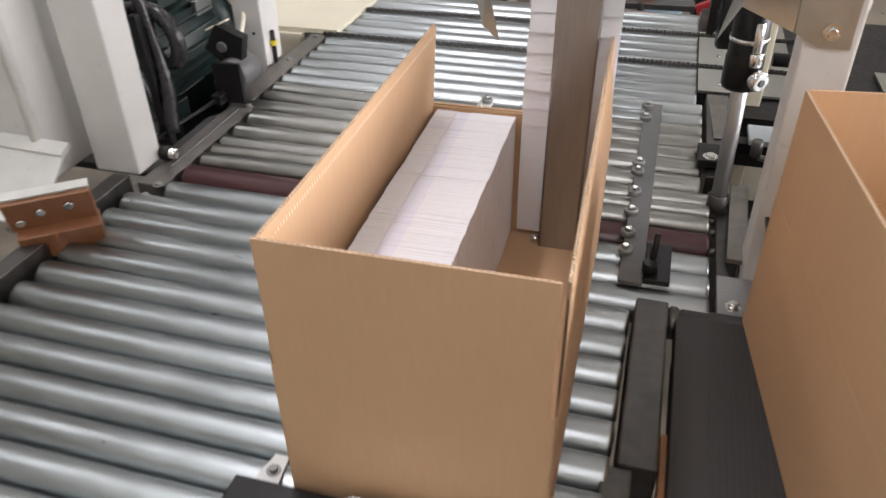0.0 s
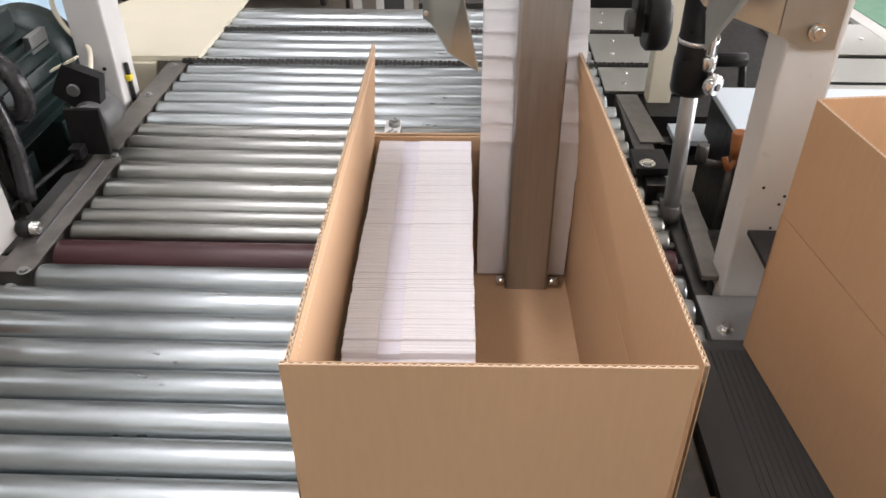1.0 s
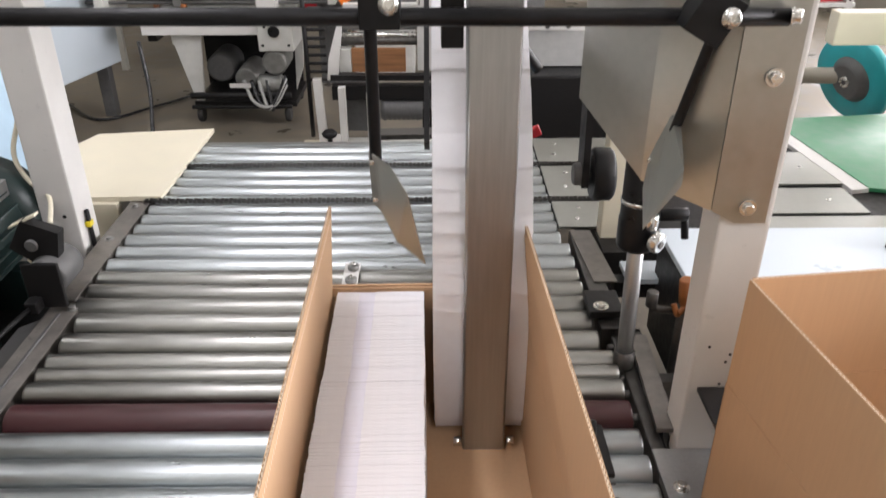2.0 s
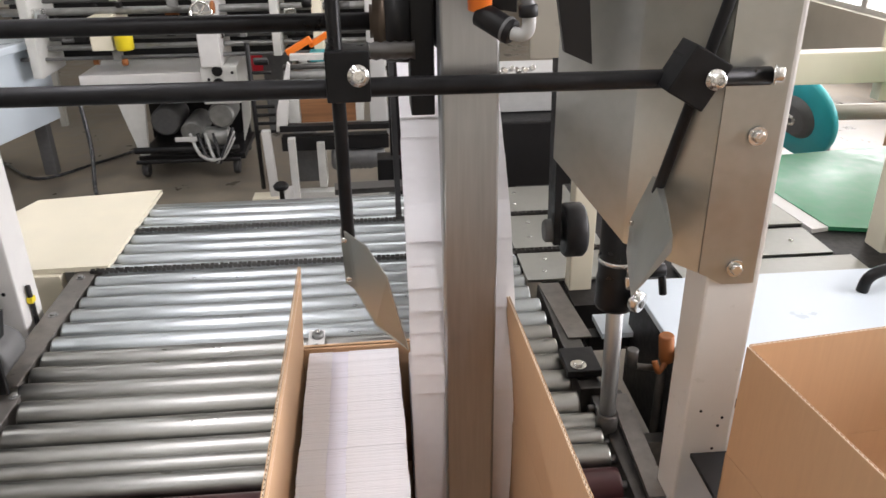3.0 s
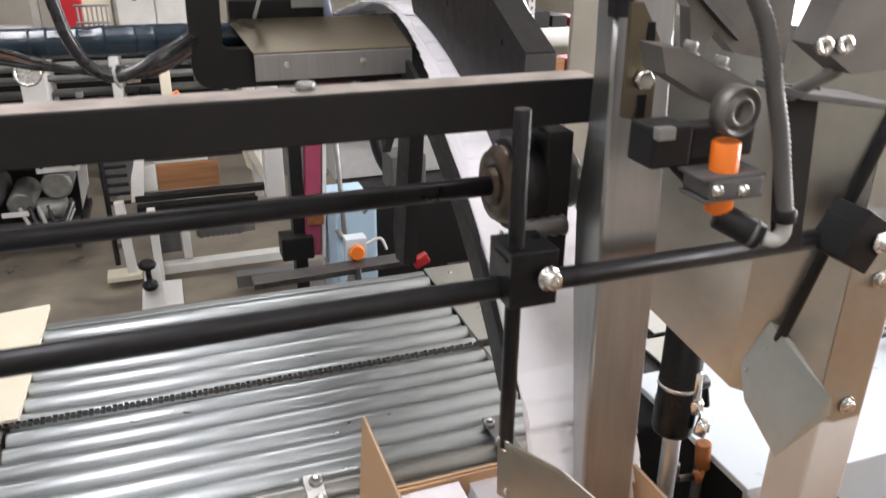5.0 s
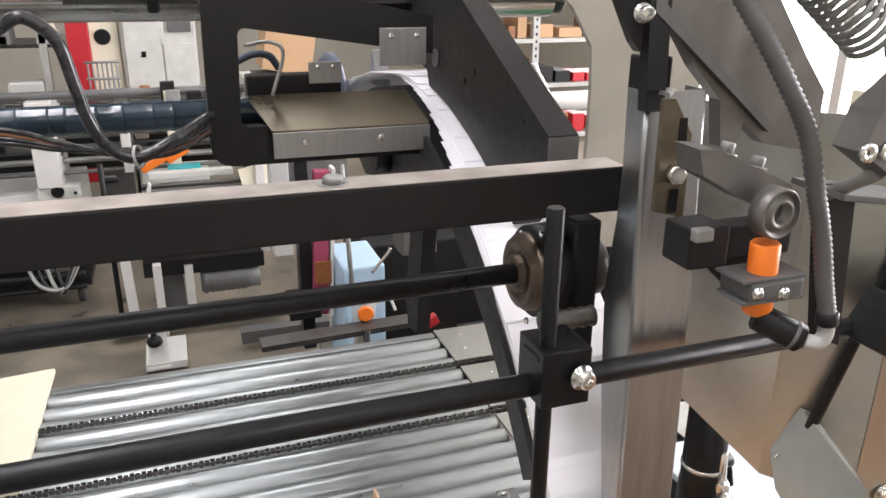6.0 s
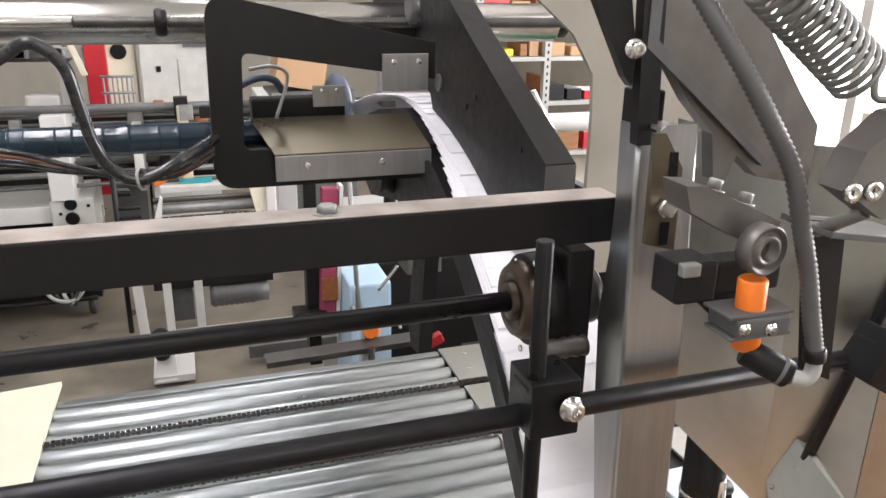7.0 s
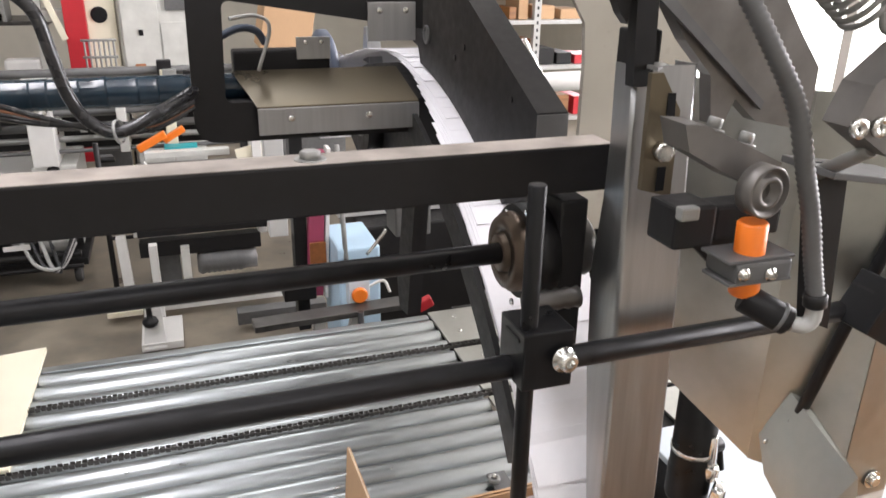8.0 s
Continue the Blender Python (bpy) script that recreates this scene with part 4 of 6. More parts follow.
    part("lip", box(B(), (0.250, 0.974, 1.706), (0.316, 1.010, 1.709), 0.001), GREYPAINT, c)
    part("lip", box(B(), (0.254, 0.974, 1.686), (0.316, 1.010, 1.689), 0.001), GREYPAINT, c)
    for x, z in ((0.264, 1.698), (0.291, 1.695)):
        part("screw", capscrew(B(), (x, 0.972, z), (0, -1, 0), 0.0040, 0.005), CHROME, c)
    part("plug", rod(B(), (0.283, 0.990, 1.668), (0.314, 0.965, 1.651), 0.0128, 24), BLACKP, s)
    part("plug_ring", rod(B(), (0.306, 0.972, 1.6555), (0.311, 0.968, 1.653), 0.0135, 24), GREYPAINT, s)
    part("elbow", tube(B(), smooth_path([(0.312, 0.962, 1.652), (0.322, 0.957, 1.651), (0.3275, 0.955, 1.658), (0.3270, 0.955, 1.676)], 6), 0.0068, 14), GREYPLASTIC, s, "grey cable elbow")
    q = thing("corrugated_hose", "dark corrugated cable hose arching over the levers", "hose", (0.32, 0.96, 1.75))
    pts = smooth_path([(0.3270, 0.955, 1.674), (0.321, 0.96, 1.706), (0.309, 0.96, 1.747), (0.294, 0.96, 1.787), (0.276, 0.96, 1.833), (0.254, 0.965, 1.870), (0.233, 0.975, 1.906), (0.214, 0.99, 1.940), (0.200, 1.01, 1.975), (0.195, 1.03, 2.02)], 16)
    part("hose", tube(B(), pts, 0.0064, 14, 0.0014), GREYPAINT, q)
    part("collar", rod(B(), (0.3270, 0.955, 1.668), (0.3262, 0.9555, 1.680), 0.0095, 18), BLACKP, q)
    g = thing("tension_spring", "large bare steel coil spring stretched above the levers", "spring", (0.3, 0.98, 1.92))
    n, turns = 560, 20
    a, b = Vector((0.215, 0.985, 1.998)), Vector((0.340, 0.975, 1.902))
    d = (b - a).normalized()
    u = d.cross(Vector((0, 1, 0))).normalized()
    w = d.cross(u)
    pts = [a.lerp(b, i / n) + 0.0215 * (math.cos(2 * math.pi * turns * i / n) * u + math.sin(2 * math.pi * turns * i / n) * w) for i in range(n + 1)]
    part("coil", tube(B(), pts, 0.0024, 8), DIRTGREY, g)
    part("hook", tube(B(), smooth_path([tuple(pts[-1]), (0.352, 0.970, 1.888), (0.362, 0.965, 1.884), (0.366, 0.965, 1.874)], 6), 0.003, 8), DIRTGREY, g)
    k = thing("pivot_block", "dark steel pivot block with two bright ring screws", "block", (0.34, 0.95, 1.84))
    part("body", plate(B(), [(0.306, 1.822), (0.318, 1.852), (0.350, 1.878), (0.40, 1.885), (0.41, 1.80), (0.345, 1.798)], 0.03, xz(0.965)), LEVER, k)
    part("neck", rod(B(), (0.366, 0.952, 1.868), (0.366, 0.952, 1.892), 0.007, 14), DIRTGREY, k)
    for x in (0.297, 0.317):
        part("ring", lathe(B(), [(0.003, 0), (0.0075, 0), (0.0075, 0.004), (0.003, 0.004), (0.003, 0)], pose(x + 0.012, 0.935, 1.822, 90, 0, 0), 18), CHROME, k)
    part("flat_arm", obox(B(), pose(0.395, 1.005, 1.764, 0, 9, 0), (0.11, 0.06, 0.006), 0.001), GREYPAINT, k)
    part("stem", rod(B(), (0.345, 0.95, 1.80), (0.349, 1.0, 1.768), 0.006, 12), DIRTGREY, k)
    # tall plate behind the column
    m = thing("side_plate", "tall pale steel side plate of the machine with a white pipe", "plate", (0.5, 1.6, 1.7))
    part("sheet", plate(B(), [(0.444, 1.50), (0.600, 1.50), (0.70, 2.06), (0.30, 2.06), (0.325, 1.96), (0.401, 1.899), (0.439, 1.839), (0.444, 1.776)], 0.01, xz(1.605)), BEIGEPLATE, m)
    part("white_pipe", rod(B(), (0.66, 2.62, 1.569), (1.25, 2.62, 1.569), 0.029, 24), WHITE, m, "thick white pipe")
    part("pipe_bracket", box(B(), (0.57, 1.606, 1.555), (0.59, 2.60, 1.585), 0.002), BLACKP, m)
    shifted(0.005, 0, 0, h, s, q, g, k)
    shifted(0.017, 0, -0.006, m)


head()


# ---- guide rails beside the carton ----
def guide_rails():
    r = thing("side_rail", "pale steel rail with a row of small ball bearings on bolts", "rail", (0.015, 1.4, TOP))
    part("bar", box(B(), (-0.004, 1.08, TOP + 0.004), (0.032, 1.735, TOP + 0.012), 0.001), WHITE, r)
    for y in (1.704, 1.645, 1.412, 1.312, 1.232, 1.165):
        b = part("bearing", lathe(B(), [(0, 0), (0.013, 0), (0.014, 0.002), (0.014, 0.009), (0.013, 0.011), (0.008, 0.011), (0.008, 0.009), (0, 0.009)], pose(0.018, y, TOP + 0.0125), 20), DIRTGREY, r)
        part("bolt", hexbolt(B(), (0.018, y, TOP + 0.0215), (0, 0, 1), 0.0055, 0.007, False), CHROME, b)
    s = thing("side_rail", "dark steel rail with ball bearings beside the box", "rail", (0.43, 1.4, TOP))
    part("bar", box(B(), (0.416, 1.02, TOP + 0.004), (0.458, 1.80, TOP + 0.012), 0.001), GREYPAINT, s)
    for y in (1.77, 1.70, 1.46, 1.42, 1.33, 1.25, 1.17, 1.11):
        b = part("bearing", lathe(B(), [(0, 0), (0.013, 0), (0.014, 0.002), (0.014, 0.009), (0.013, 0.011), (0.008, 0.011), (0.008, 0.009), (0, 0.009)], pose(0.421, y, TOP + 0.0125), 20), DIRTGREY, s)
        part("bolt", hexbolt(B(), (0.421, y, TOP + 0.0215), (0, 0, 1), 0.0055, 0.007, False), CHROME, b)
    part("cross_bar", box(B(), (0.4585, 1.03, TOP + 0.004), (0.505, 1.15, TOP + 0.014), 0.002), BLACKP, s)
    part("clamp_lever", rod(B(), (0.470, 1.06, TOP + 0.012), (0.474, 1.09, TOP + 0.075), 0.006, 12), BLACK, s)
    part("lever_base", rod(B(), (0.468, 1.055, TOP + 0.012), (0.468, 1.055, TOP + 0.035), 0.014, 16), BLACK, s)
    f = thing("stop_bar", "short black stop bar with a bolt lying on the rollers", "bar", (0.1, 0.42, TOP))
    part("bar", box(B(), (-0.026, 0.395, TOP + 0.002), (0.25, 0.444, TOP + 0.03), 0.003), BLACKP, f)
    part("foot", plate(B(), [(-0.015, 0.445), (0.025, 0.445), (0.018, 0.505), (-0.002, 0.505)], 0.004, pose(0, 0, TOP + 0.002)), WHITE, f)
    part("bolt", hexbolt(B(), (0.008, 0.478, TOP + 0.006), (0, 0, 1), 0.006), DIRTGREY, f)
    sh = B()
    plate(sh, [(0.095, 0.27), (0.40, 0.25), (0.41, 0.41), (0.27, 0.436), (0.14, 0.441), (0.10, 0.41)], 0.012, pose(0, 0, TOP + 0.032))
    solid("paper_sheets", sh, PAPER, "small pile of white paper sheets on the stop bar", "paper")


guide_rails()


# ---- left of the conveyor: motor, posts, cabinet ----
def left_side():
    b = thing("feed_table", "smooth cream coloured feed board beside the rollers", "table", (-0.85, 2.55, 0))
    part("board", plate(B(), [(-1.02, 2.125), (-0.577, 2.135), (-0.569, 2.711), (-0.955, 2.66), (-1.03, 2.45)], 0.014, pose(0, 0, 0.8415)), CREAM, b)
    part("skirt", box(B(), (-1.00, 2.115, 0.45), (-0.70, 2.15, 0.84), 0.003), CREAM, b)
    part("side_skirt", plate(B(), [(2.58, 0.76), (2.68, 0.78), (2.685, 0.841), (2.58, 0.841)], 0.01, yz(-0.598)), CREAM, b)
    for x, y in ((-0.98, 2.18), (-0.70, 2.18), (-0.93, 2.58), (-0.70, 2.60)):
        part("leg", box(B(), (x - 0.02, y - 0.02, 0), (x + 0.02, y + 0.02, 0.84), 0.003), MACHINE, b)
    p = thing("machine_post", "square white painted steel post beside the rollers", "post", (-0.71, 1.89, 0))
    part("post", box(B(), (-0.782, 1.85, 0), (-0.692, 1.95, 2.25), 0.005), WHITE, p)
    part("hole", lathe(B(), [(0, 0), (0.005, 0), (0.005, 0.001), (0, 0.001)], pose(-0.722, 1.8495, 0.93, 90, 0, 0), 10), BLACK, p)
    part("yellow_tape", box(B(), (-0.691, 1.88, 0.885), (-0.677, 1.90, 0.90), 0.002), YELLOW, p, "yellow tape on a dark tube")
    part("tube", rod(B(), (-0.684, 1.89, 0.80), (-0.684, 1.89, 0.93), 0.006, 12), BLACKP, p)
    # motor with cooling fins along its axis
    m = motor = thing("electric_motor", "dark green electric motor with cooling fins", "motor", (-0.86, 1.6, 0.8))
    cx, cz = -0.890, 0.935
    bm = B()
    lathe(bm, [(0, -0.17), (0.07, -0.17), (0.108, -0.16), (0.115, -0.14), (0.115, 0.14), (0.108, 0.16), (0, 0.17)], pose(cx, 1.60, cz, -90, 0, 0), 36)
    part("body", bm, MOTORGREEN, m)
    for k in range(22):
        a = 2 * math.pi * k / 22
        part("fin", obox(B(), Matrix.Translation((cx, 1.60, cz)) @ pose(0, 0, 0, 0, math.degrees(a), 0) @ pose(0, 0, 0.122), (0.0045, 0.26, 0.022)), MOTORGREEN, m)
    part("fan_cover", lathe(B(), [(0, -0.05), (0.10, -0.05), (0.135, -0.03), (0.140, 0.05), (0, 0.05)], pose(cx, 1.79, cz, -90, 0, 0), 36), MOTORGREEN, m)
    part("terminal_box", box(B(), (cx - 0.03, 1.53, cz + 0.13), (cx + 0.08, 1.66, cz + 0.19), 0.006), MOTORGREEN, m)
    part("rating_plate", box(B(), (cx + 0.085, 1.66, cz + 0.075), (cx + 0.10, 1.74, cz + 0.115), 0.001), STEEL, m)
    for y in (1.5, 1.7):
        part("foot", box(B(), (cx - 0.10, y - 0.025, 0.72), (cx + 0.11, y + 0.025, 0.835), 0.004), MOTORGREEN, m)
    part("mount", box(B(), (-1.05, 1.30, 0.70), (-0.70, 1.80, 0.721), 0.003), BLACKP, m)
    # black guards, chain tensioner and hoses before the motor
    g = thing("drive_guard", "black steel drive guard with clamp cylinder and hoses", "guard", (-0.66, 1.4, 0.83))
    part("plate", box(B(), (-0.665, 1.490, 0.846), (-0.585, 1.502, 0.955), 0.003), BLACKP, g)
    part("clamp_cylinder", rod(B(), (-0.622, 1.502, 0.912), (-0.622, 1.60, 0.912), 0.045, 28), GREYPAINT, g, "dark grey round cylinder")
    part("bracket", plate(B(), [(-0.70, 0.975), (-0.66, 1.04), (-0.585, 1.01), (-0.60, 0.94), (-0.65, 0.935)], 0.03, xz(1.56)), BLACKP, g)
    part("knob", rod(B(), (-0.645, 1.527, 0.985), (-0.645, 1.518, 0.985), 0.014, 18), GREYPAINT, g)
    part("strip", obox(B(), pose(-0.66, 1.545, 1.036, 0, -25, 0), (0.07, 0.02, 0.004)), CREAM, g)
    part("joint", box(B(), (-0.66, 1.455, 0.85), (-0.632, 1.488, 0.878), 0.004), BLACKP, g)
    part("tension_rod", rod(B(), (-0.648, 1.47, 0.864), (-0.70, 1.20, 0.85), 0.005, 12), BLACKP, g)
    part("sloped_cover", sheet4(B(), (-0.60, 1.48, 0.838), (-0.60, 1.16, 0.838), (-0.70, 1.16, 0.80), (-0.70, 1.48, 0.80), 0.004), GREYPAINT, g)
    part("pin", rod(B(), (-0.70, 1.185, 0.852), (-0.60, 1.185, 0.852), 0.013, 18), CHROME, g)
    part("collar", rod(B(), (-0.64, 1.185, 0.852), (-0.615, 1.185, 0.852), 0.018, 18), BLACKP, g)
    for k, pts in enumerate((((-0.79, 1.36, 1.12), (-0.69, 1.34, 1.13), (-0.64, 1.33, 1.08), (-0.65, 1.33, 1.02), (-0.73, 1.34, 1.01)),
                             ((-0.73, 1.32, 1.25), (-0.70, 1.32, 1.10), (-0.67, 1.30, 0.98), (-0.66, 1.27, 0.86)),
                             ((-0.80, 1.32, 1.20), (-0.76, 1.31, 1.00), (-0.72, 1.29, 0.90), (-0.70, 1.26, 0.84)))):
        part("hose", tube(B(), smooth_path(pts, 8), 0.016 if k else 0.019, 14), HOSE, g)
    for x in (-0.74, -0.695):
        part("upright", obox(B(), pose(x, 1.285, 0.98, 0, -4, 0), (0.022, 0.02, 0.32), 0.003), BLACKP, g)
    part("wire", tube(B(), smooth_path([(-0.78, 1.84, 1.16), (-0.80, 1.82, 1.08), (-0.77, 1.80, 1.02), (-0.72, 1.78, 0.985), (-0.69, 1.70, 0.95)], 8), 0.006, 10), CREAM, g, "cream coloured cable")
    # white post and cabinet close to the camera's start
    q = thing("machine_post", "broad white painted post standing on the conveyor frame", "post", (-0.68, 1.2, 0.84))
    part("post", box(B(), (-0.775, 1.165, 0.838), (-0.662, 1.255, 2.0), 0.006), WHITE, q)
    c = thing("white_cabinet", "white painted sheet metal cabinet with a folded edge", "cabinet", (-0.95, 1.0, 0.8))
    part("body", box(B(), (-1.45, 1.08, 0.86), (-0.80, 1.30, 2.0), 0.008), WHITE, c)
    part("edge", rod(B(), (-0.80, 1.075, 0.95), (-0.80, 1.075, 2.0), 0.012, 14), MACHINE, c)
    part("sill", sheet4(B(), (-1.45, 1.05, 0.965), (-0.72, 1.05, 0.945), (-0.72, 1.08, 0.960), (-1.45, 1.08, 0.980), 0.012), MACHINE, c)
    part("apron", sheet4(B(), (-1.45, 0.86, 0.875), (-0.68, 0.90, 0.875), (-0.72, 1.05, 0.945), (-1.45, 1.05, 0.965), 0.006), MACHINE, c)
    n = thing("brown_block", "brown phenolic guide block with three round bolts", "block", (-0.60, 0.84, TOP))
    m = pose(-0.620, 0.885, 0.945, 20, 0, 38)
    part("upper", obox(B(), m, (0.155, 0.03, 0.075), 0.003), BROWN, n)
    part("lower", obox(B(), m @ pose(0.006, -0.018, -0.062), (0.150, 0.045, 0.055), 0.003), BROWN, n)
    part("rim", obox(B(), m @ pose(-0.004, 0.004, 0.041), (0.165, 0.020, 0.006), 0.001), MACHINE, n, "pale sheet rim")
    part("stem", box(B(), (-0.66, 0.86, TOP - 0.001), (-0.60, 0.90, 0.90), 0.003), BROWN, n)
    for x, z in ((-0.055, -0.012), (-0.015, 0.008), (0.035, 0.012)):
        part("bolt", rod(B(), m @ Vector((x, -0.014, z)), m @ Vector((x, -0.022, z)), 0.009, 16), CHROME, n)
    shifted(-0.02, 0.07, 0, motor, g)
    shifted(-0.025, 0, -0.016, c)
    shifted(-0.03, 0, -0.02, n)
    shifted(0.008, 0, 0, p)


left_side()


# ---- right of the conveyor: plates, belt, table ----
def right_side():
    for k, (ya, yb) in enumerate(((1.945, 2.105), (2.142, 2.372), (2.410, 2.62))):
        s = thing("deck_plate", "flat worn steel deck plate with two screws beside the rollers", "plate", (0.65, (ya + yb) / 2, TOP), "deck plates")
        part("sheet", box(B(), (0.545, ya, TOP - 0.006), (0.80, yb, TOP + 0.002), 0.001), SHEET, s)
        for x in (0.60, 0.615):
            part("screw", slotscrew(B(), (x, ya + (yb - ya) * (0.3 if x < 0.61 else 0.75), TOP + 0.002), (0, 0, 1), 0.007), CHROME, s)
    for ya, yb, xa, xb in ((1.80, 2.00, 0.95, 1.46), (2.02, 2.19, 1.02, 1.42), (2.22, 2.48, 1.10, 1.44)):
        s = thing("deck_plate", "flat grey steel deck plate of the cross conveyor", "plate", (1.2, (ya + yb) / 2, TOP), "deck plates")
        part("sheet", box(B(), (xa, ya, TOP - 0.006), (xb, yb, TOP + 0.002), 0.001), SHEET, s)
        part("screw", slotscrew(B(), (xb - 0.08, (ya + yb) / 2, TOP + 0.002), (0, 0, 1), 0.007), CHROME, s)
    u = thing("cross_frame", "dark machine frame under the deck plates", "frame", (0.9, 2.2, 0))
    part("beam", box(B(), (0.62, 1.76, 0.70), (1.6, 2.60, 0.835)), BLACKP, u)
    part("guard", sheet4(B(), (0.566, 1.60, TOP - 0.003), (0.621, 1.60, TOP - 0.003), (0.603, 1.865, TOP - 0.003), (0.549, 1.865, TOP - 0.003), 0.004), RAIL, u, "dark stained guard strip")
    part("pit", box(B(), (0.615, 1.22, 0.55), (0.74, 1.76, 0.60)), BLACKP, u)
    part("pit_bar", box(B(), (0.62, 1.62, 0.80), (0.74, 1.66, 0.83), 0.002), BLACKP, u)
    part("pit_bar", box(B(), (0.62, 1.28, 0.74), (0.73, 1.31, 0.80), 0.002), DARKSTEEL, u)
    part("white_bar", box(B(), (0.645, 1.60, 0.837), (0.78, 1.69, 0.850), 0.001), WHITEPANEL, u)
    part("slide_bar", obox(B(), pose(0.610, 1.235, 0.842, 0, 0, -3), (0.036, 0.29, 0.01), 0.001), RAIL, u)
    part("cross_plate", box(B(), (0.527, 1.44, TOP + 0.002), (0.60, 1.53, TOP + 0.02), 0.002), BLACKP, u)
    part("bolt", hexbolt(B(), (0.554, 1.462, TOP + 0.02), (0, 0, 1), 0.010), CHROME, u)
    for y in (1.10, 1.20, 1.40):
        part("lug", box(B(), (0.612, y, 0.79), (0.64, y + 0.03, 0.82), 0.003), DARKSTEEL, u)
    o = thing("orange_clamp", "rusty orange toggle clamp in the dark gap", "clamp", (0.70, 1.42, 0.9))
    part("body", rod(B(), (0.722, 1.425, 0.930), (0.716, 1.425, 0.990), 0.015, 16), COPPER, o)
    part("hook", tube(B(), smooth_path([(0.722, 1.42, 0.935), (0.702, 1.405, 0.920), (0.694, 1.40, 0.932), (0.690, 1.405, 0.945)], 6), 0.006, 10), COPPER, o)
    part("arm", rod(B(), (0.655, 1.41, 0.932), (0.712, 1.42, 0.915), 0.007, 12), DARKSTEEL, o)
    part("screw", rod(B(), (0.650, 1.42, 0.93), (0.650, 1.42, 0.965), 0.012, 12), DARKSTEEL, o)
    part("stem", rod(B(), (0.716, 1.425, 0.60), (0.716, 1.425, 0.94), 0.010, 10), DARKSTEEL, o)
    w = thing("white_cover", "large smooth white machine cover with a black handle", "cover", (1.15, 1.5, 0.9))
    part("top", box(B(), (0.726, 1.315, 0.955), (1.75, 1.705, 0.970), 0.003), WHITEPANEL, w)
    part("front", box(B(), (0.735, 1.318, 0.60), (1.75, 1.335, 0.954), 0.003), WHITEPANEL, w)
    part("side", box(B(), (0.730, 1.336, 0.70), (0.742, 1.70, 0.954), 0.002), BLACKP, w)
    hp = smooth_path([(1.215, 1.60, 0.970), (1.222, 1.60, 1.000), (1.25, 1.60, 1.018), (1.33, 1.61, 1.022), (1.39, 1.615, 1.010), (1.41, 1.62, 0.970)], 6)
    part("handle", tube(B(), hp, 0.013, 12), BLACK, w, "black bow handle")
    d = thing("door_latch", "dark bar with a small bent lever behind the post", "latch", (0.74, 1.25, 0.9))
    part("bar", box(B(), (0.710, 1.215, 0.86), (0.737, 1.24, 1.12), 0.002), BROWN, d)
    part("lever", tube(B(), smooth_path([(0.73, 1.21, 0.965), (0.75, 1.20, 0.99), (0.80, 1.20, 1.02), (0.815, 1.20, 1.0)], 6), 0.006, 10), BLACK, d)
    # black belt that carries the empty box
    k = thing("belt_conveyor", "ribbed black rubber belt conveyor on a steel bed", "conveyor", (0.75, 0.5, 0))
    part("belt", box(B(), (0.520, -0.3, 0.80), (1.36, 1.00, 0.838), 0.012), RUBBER, k)
    for i in range(14):
        x = 0.575 + i * 0.009
        part("rib", box(B(), (x, -0.3, 0.838), (x + 0.0035, 0.99, 0.8395)), RUBBER, k)
    part("drum", rod(B(), (0.525, 1.0, 0.805), (1.36, 1.0, 0.805), 0.034, 28), RUBBER, k)
    part("hub", rod(B(), (0.508, 1.0, 0.812), (0.527, 1.0, 0.812), 0.030, 24), DARKSTEEL, k)
    part("bed", box(B(), (0.53, -0.3, 0.70), (1.35, 1.0, 0.795)), BLACKP, k)
    for x in (0.56, 1.3):
        part("leg", box(B(), (x - 0.02, 0.3, 0), (x + 0.02, 0.34, 0.70), 0.003), BLACKP, k)
    part("strip", box(B(), (0.510, 0.30, 0.80), (0.519, 0.72, 0.83), 0.001), WOOD, k, "wooden strip")
    # green belt and teal reel behind
    g = thing("green_conveyor", "bright green belt table with a pale edge", "conveyor", (1.9, 2.5, 0))
    part("belt", plate(B(), [(1.46, 2.18), (2.6, 1.9), (2.6, 2.95), (1.40, 2.80)], 0.012, pose(0, 0, 0.85)), GREENBELT, g)
    part("edge", plate(B(), [(1.405, 2.17), (1.46, 2.18), (1.40, 2.80), (1.35, 2.79)], 0.02, pose(0, 0, 0.84)), WHITE, g)
    part("bed", box(B(), (1.50, 2.2, 0.62), (2.55, 2.8, 0.845), 0.004), BLACKP, g)
    for x, y in ((1.55, 2.3), (2.45, 2.3), (1.55, 2.7), (2.45, 2.7)):
        part("leg", box(B(), (x - 0.03, y - 0.03, 0), (x + 0.03, y + 0.03, 0.62), 0.003), BLACKP, g)
    t = thing("cable_reel", "teal plastic reel with a dark hub on a roller shaft", "reel", (1.95, 3.3, 0.95))
    m = pose(1.93, 3.30, 0.86, 0, 74, 20)
    part("rim", lathe(B(), [(0.10, -0.02), (0.185, -0.02), (0.19, -0.012), (0.19, 0.012), (0.185, 0.02), (0.10, 0.02), (0.10, -0.02)], m, 40), TEAL, t)
    part("hub", lathe(B(), [(0, -0.05), (0.07, -0.05), (0.10, -0.02), (0.10, 0.05), (0, 0.05)], m, 30), GREYPAINT, t)
    part("bore", lathe(B(), [(0.012, -0.056), (0.025, -0.056), (0.025, -0.049), (0.012, -0.049)], m, 20), CHROME, t)
    part("shaft", rod(B(), (1.55, 3.42, 0.84), (2.6, 3.20, 0.89), 0.035, 20), BEIGEPLATE, t)
    part("stand", box(B(), (2.02, 3.26, 0), (2.08, 3.36, 0.84), 0.004), MACHINE, t)
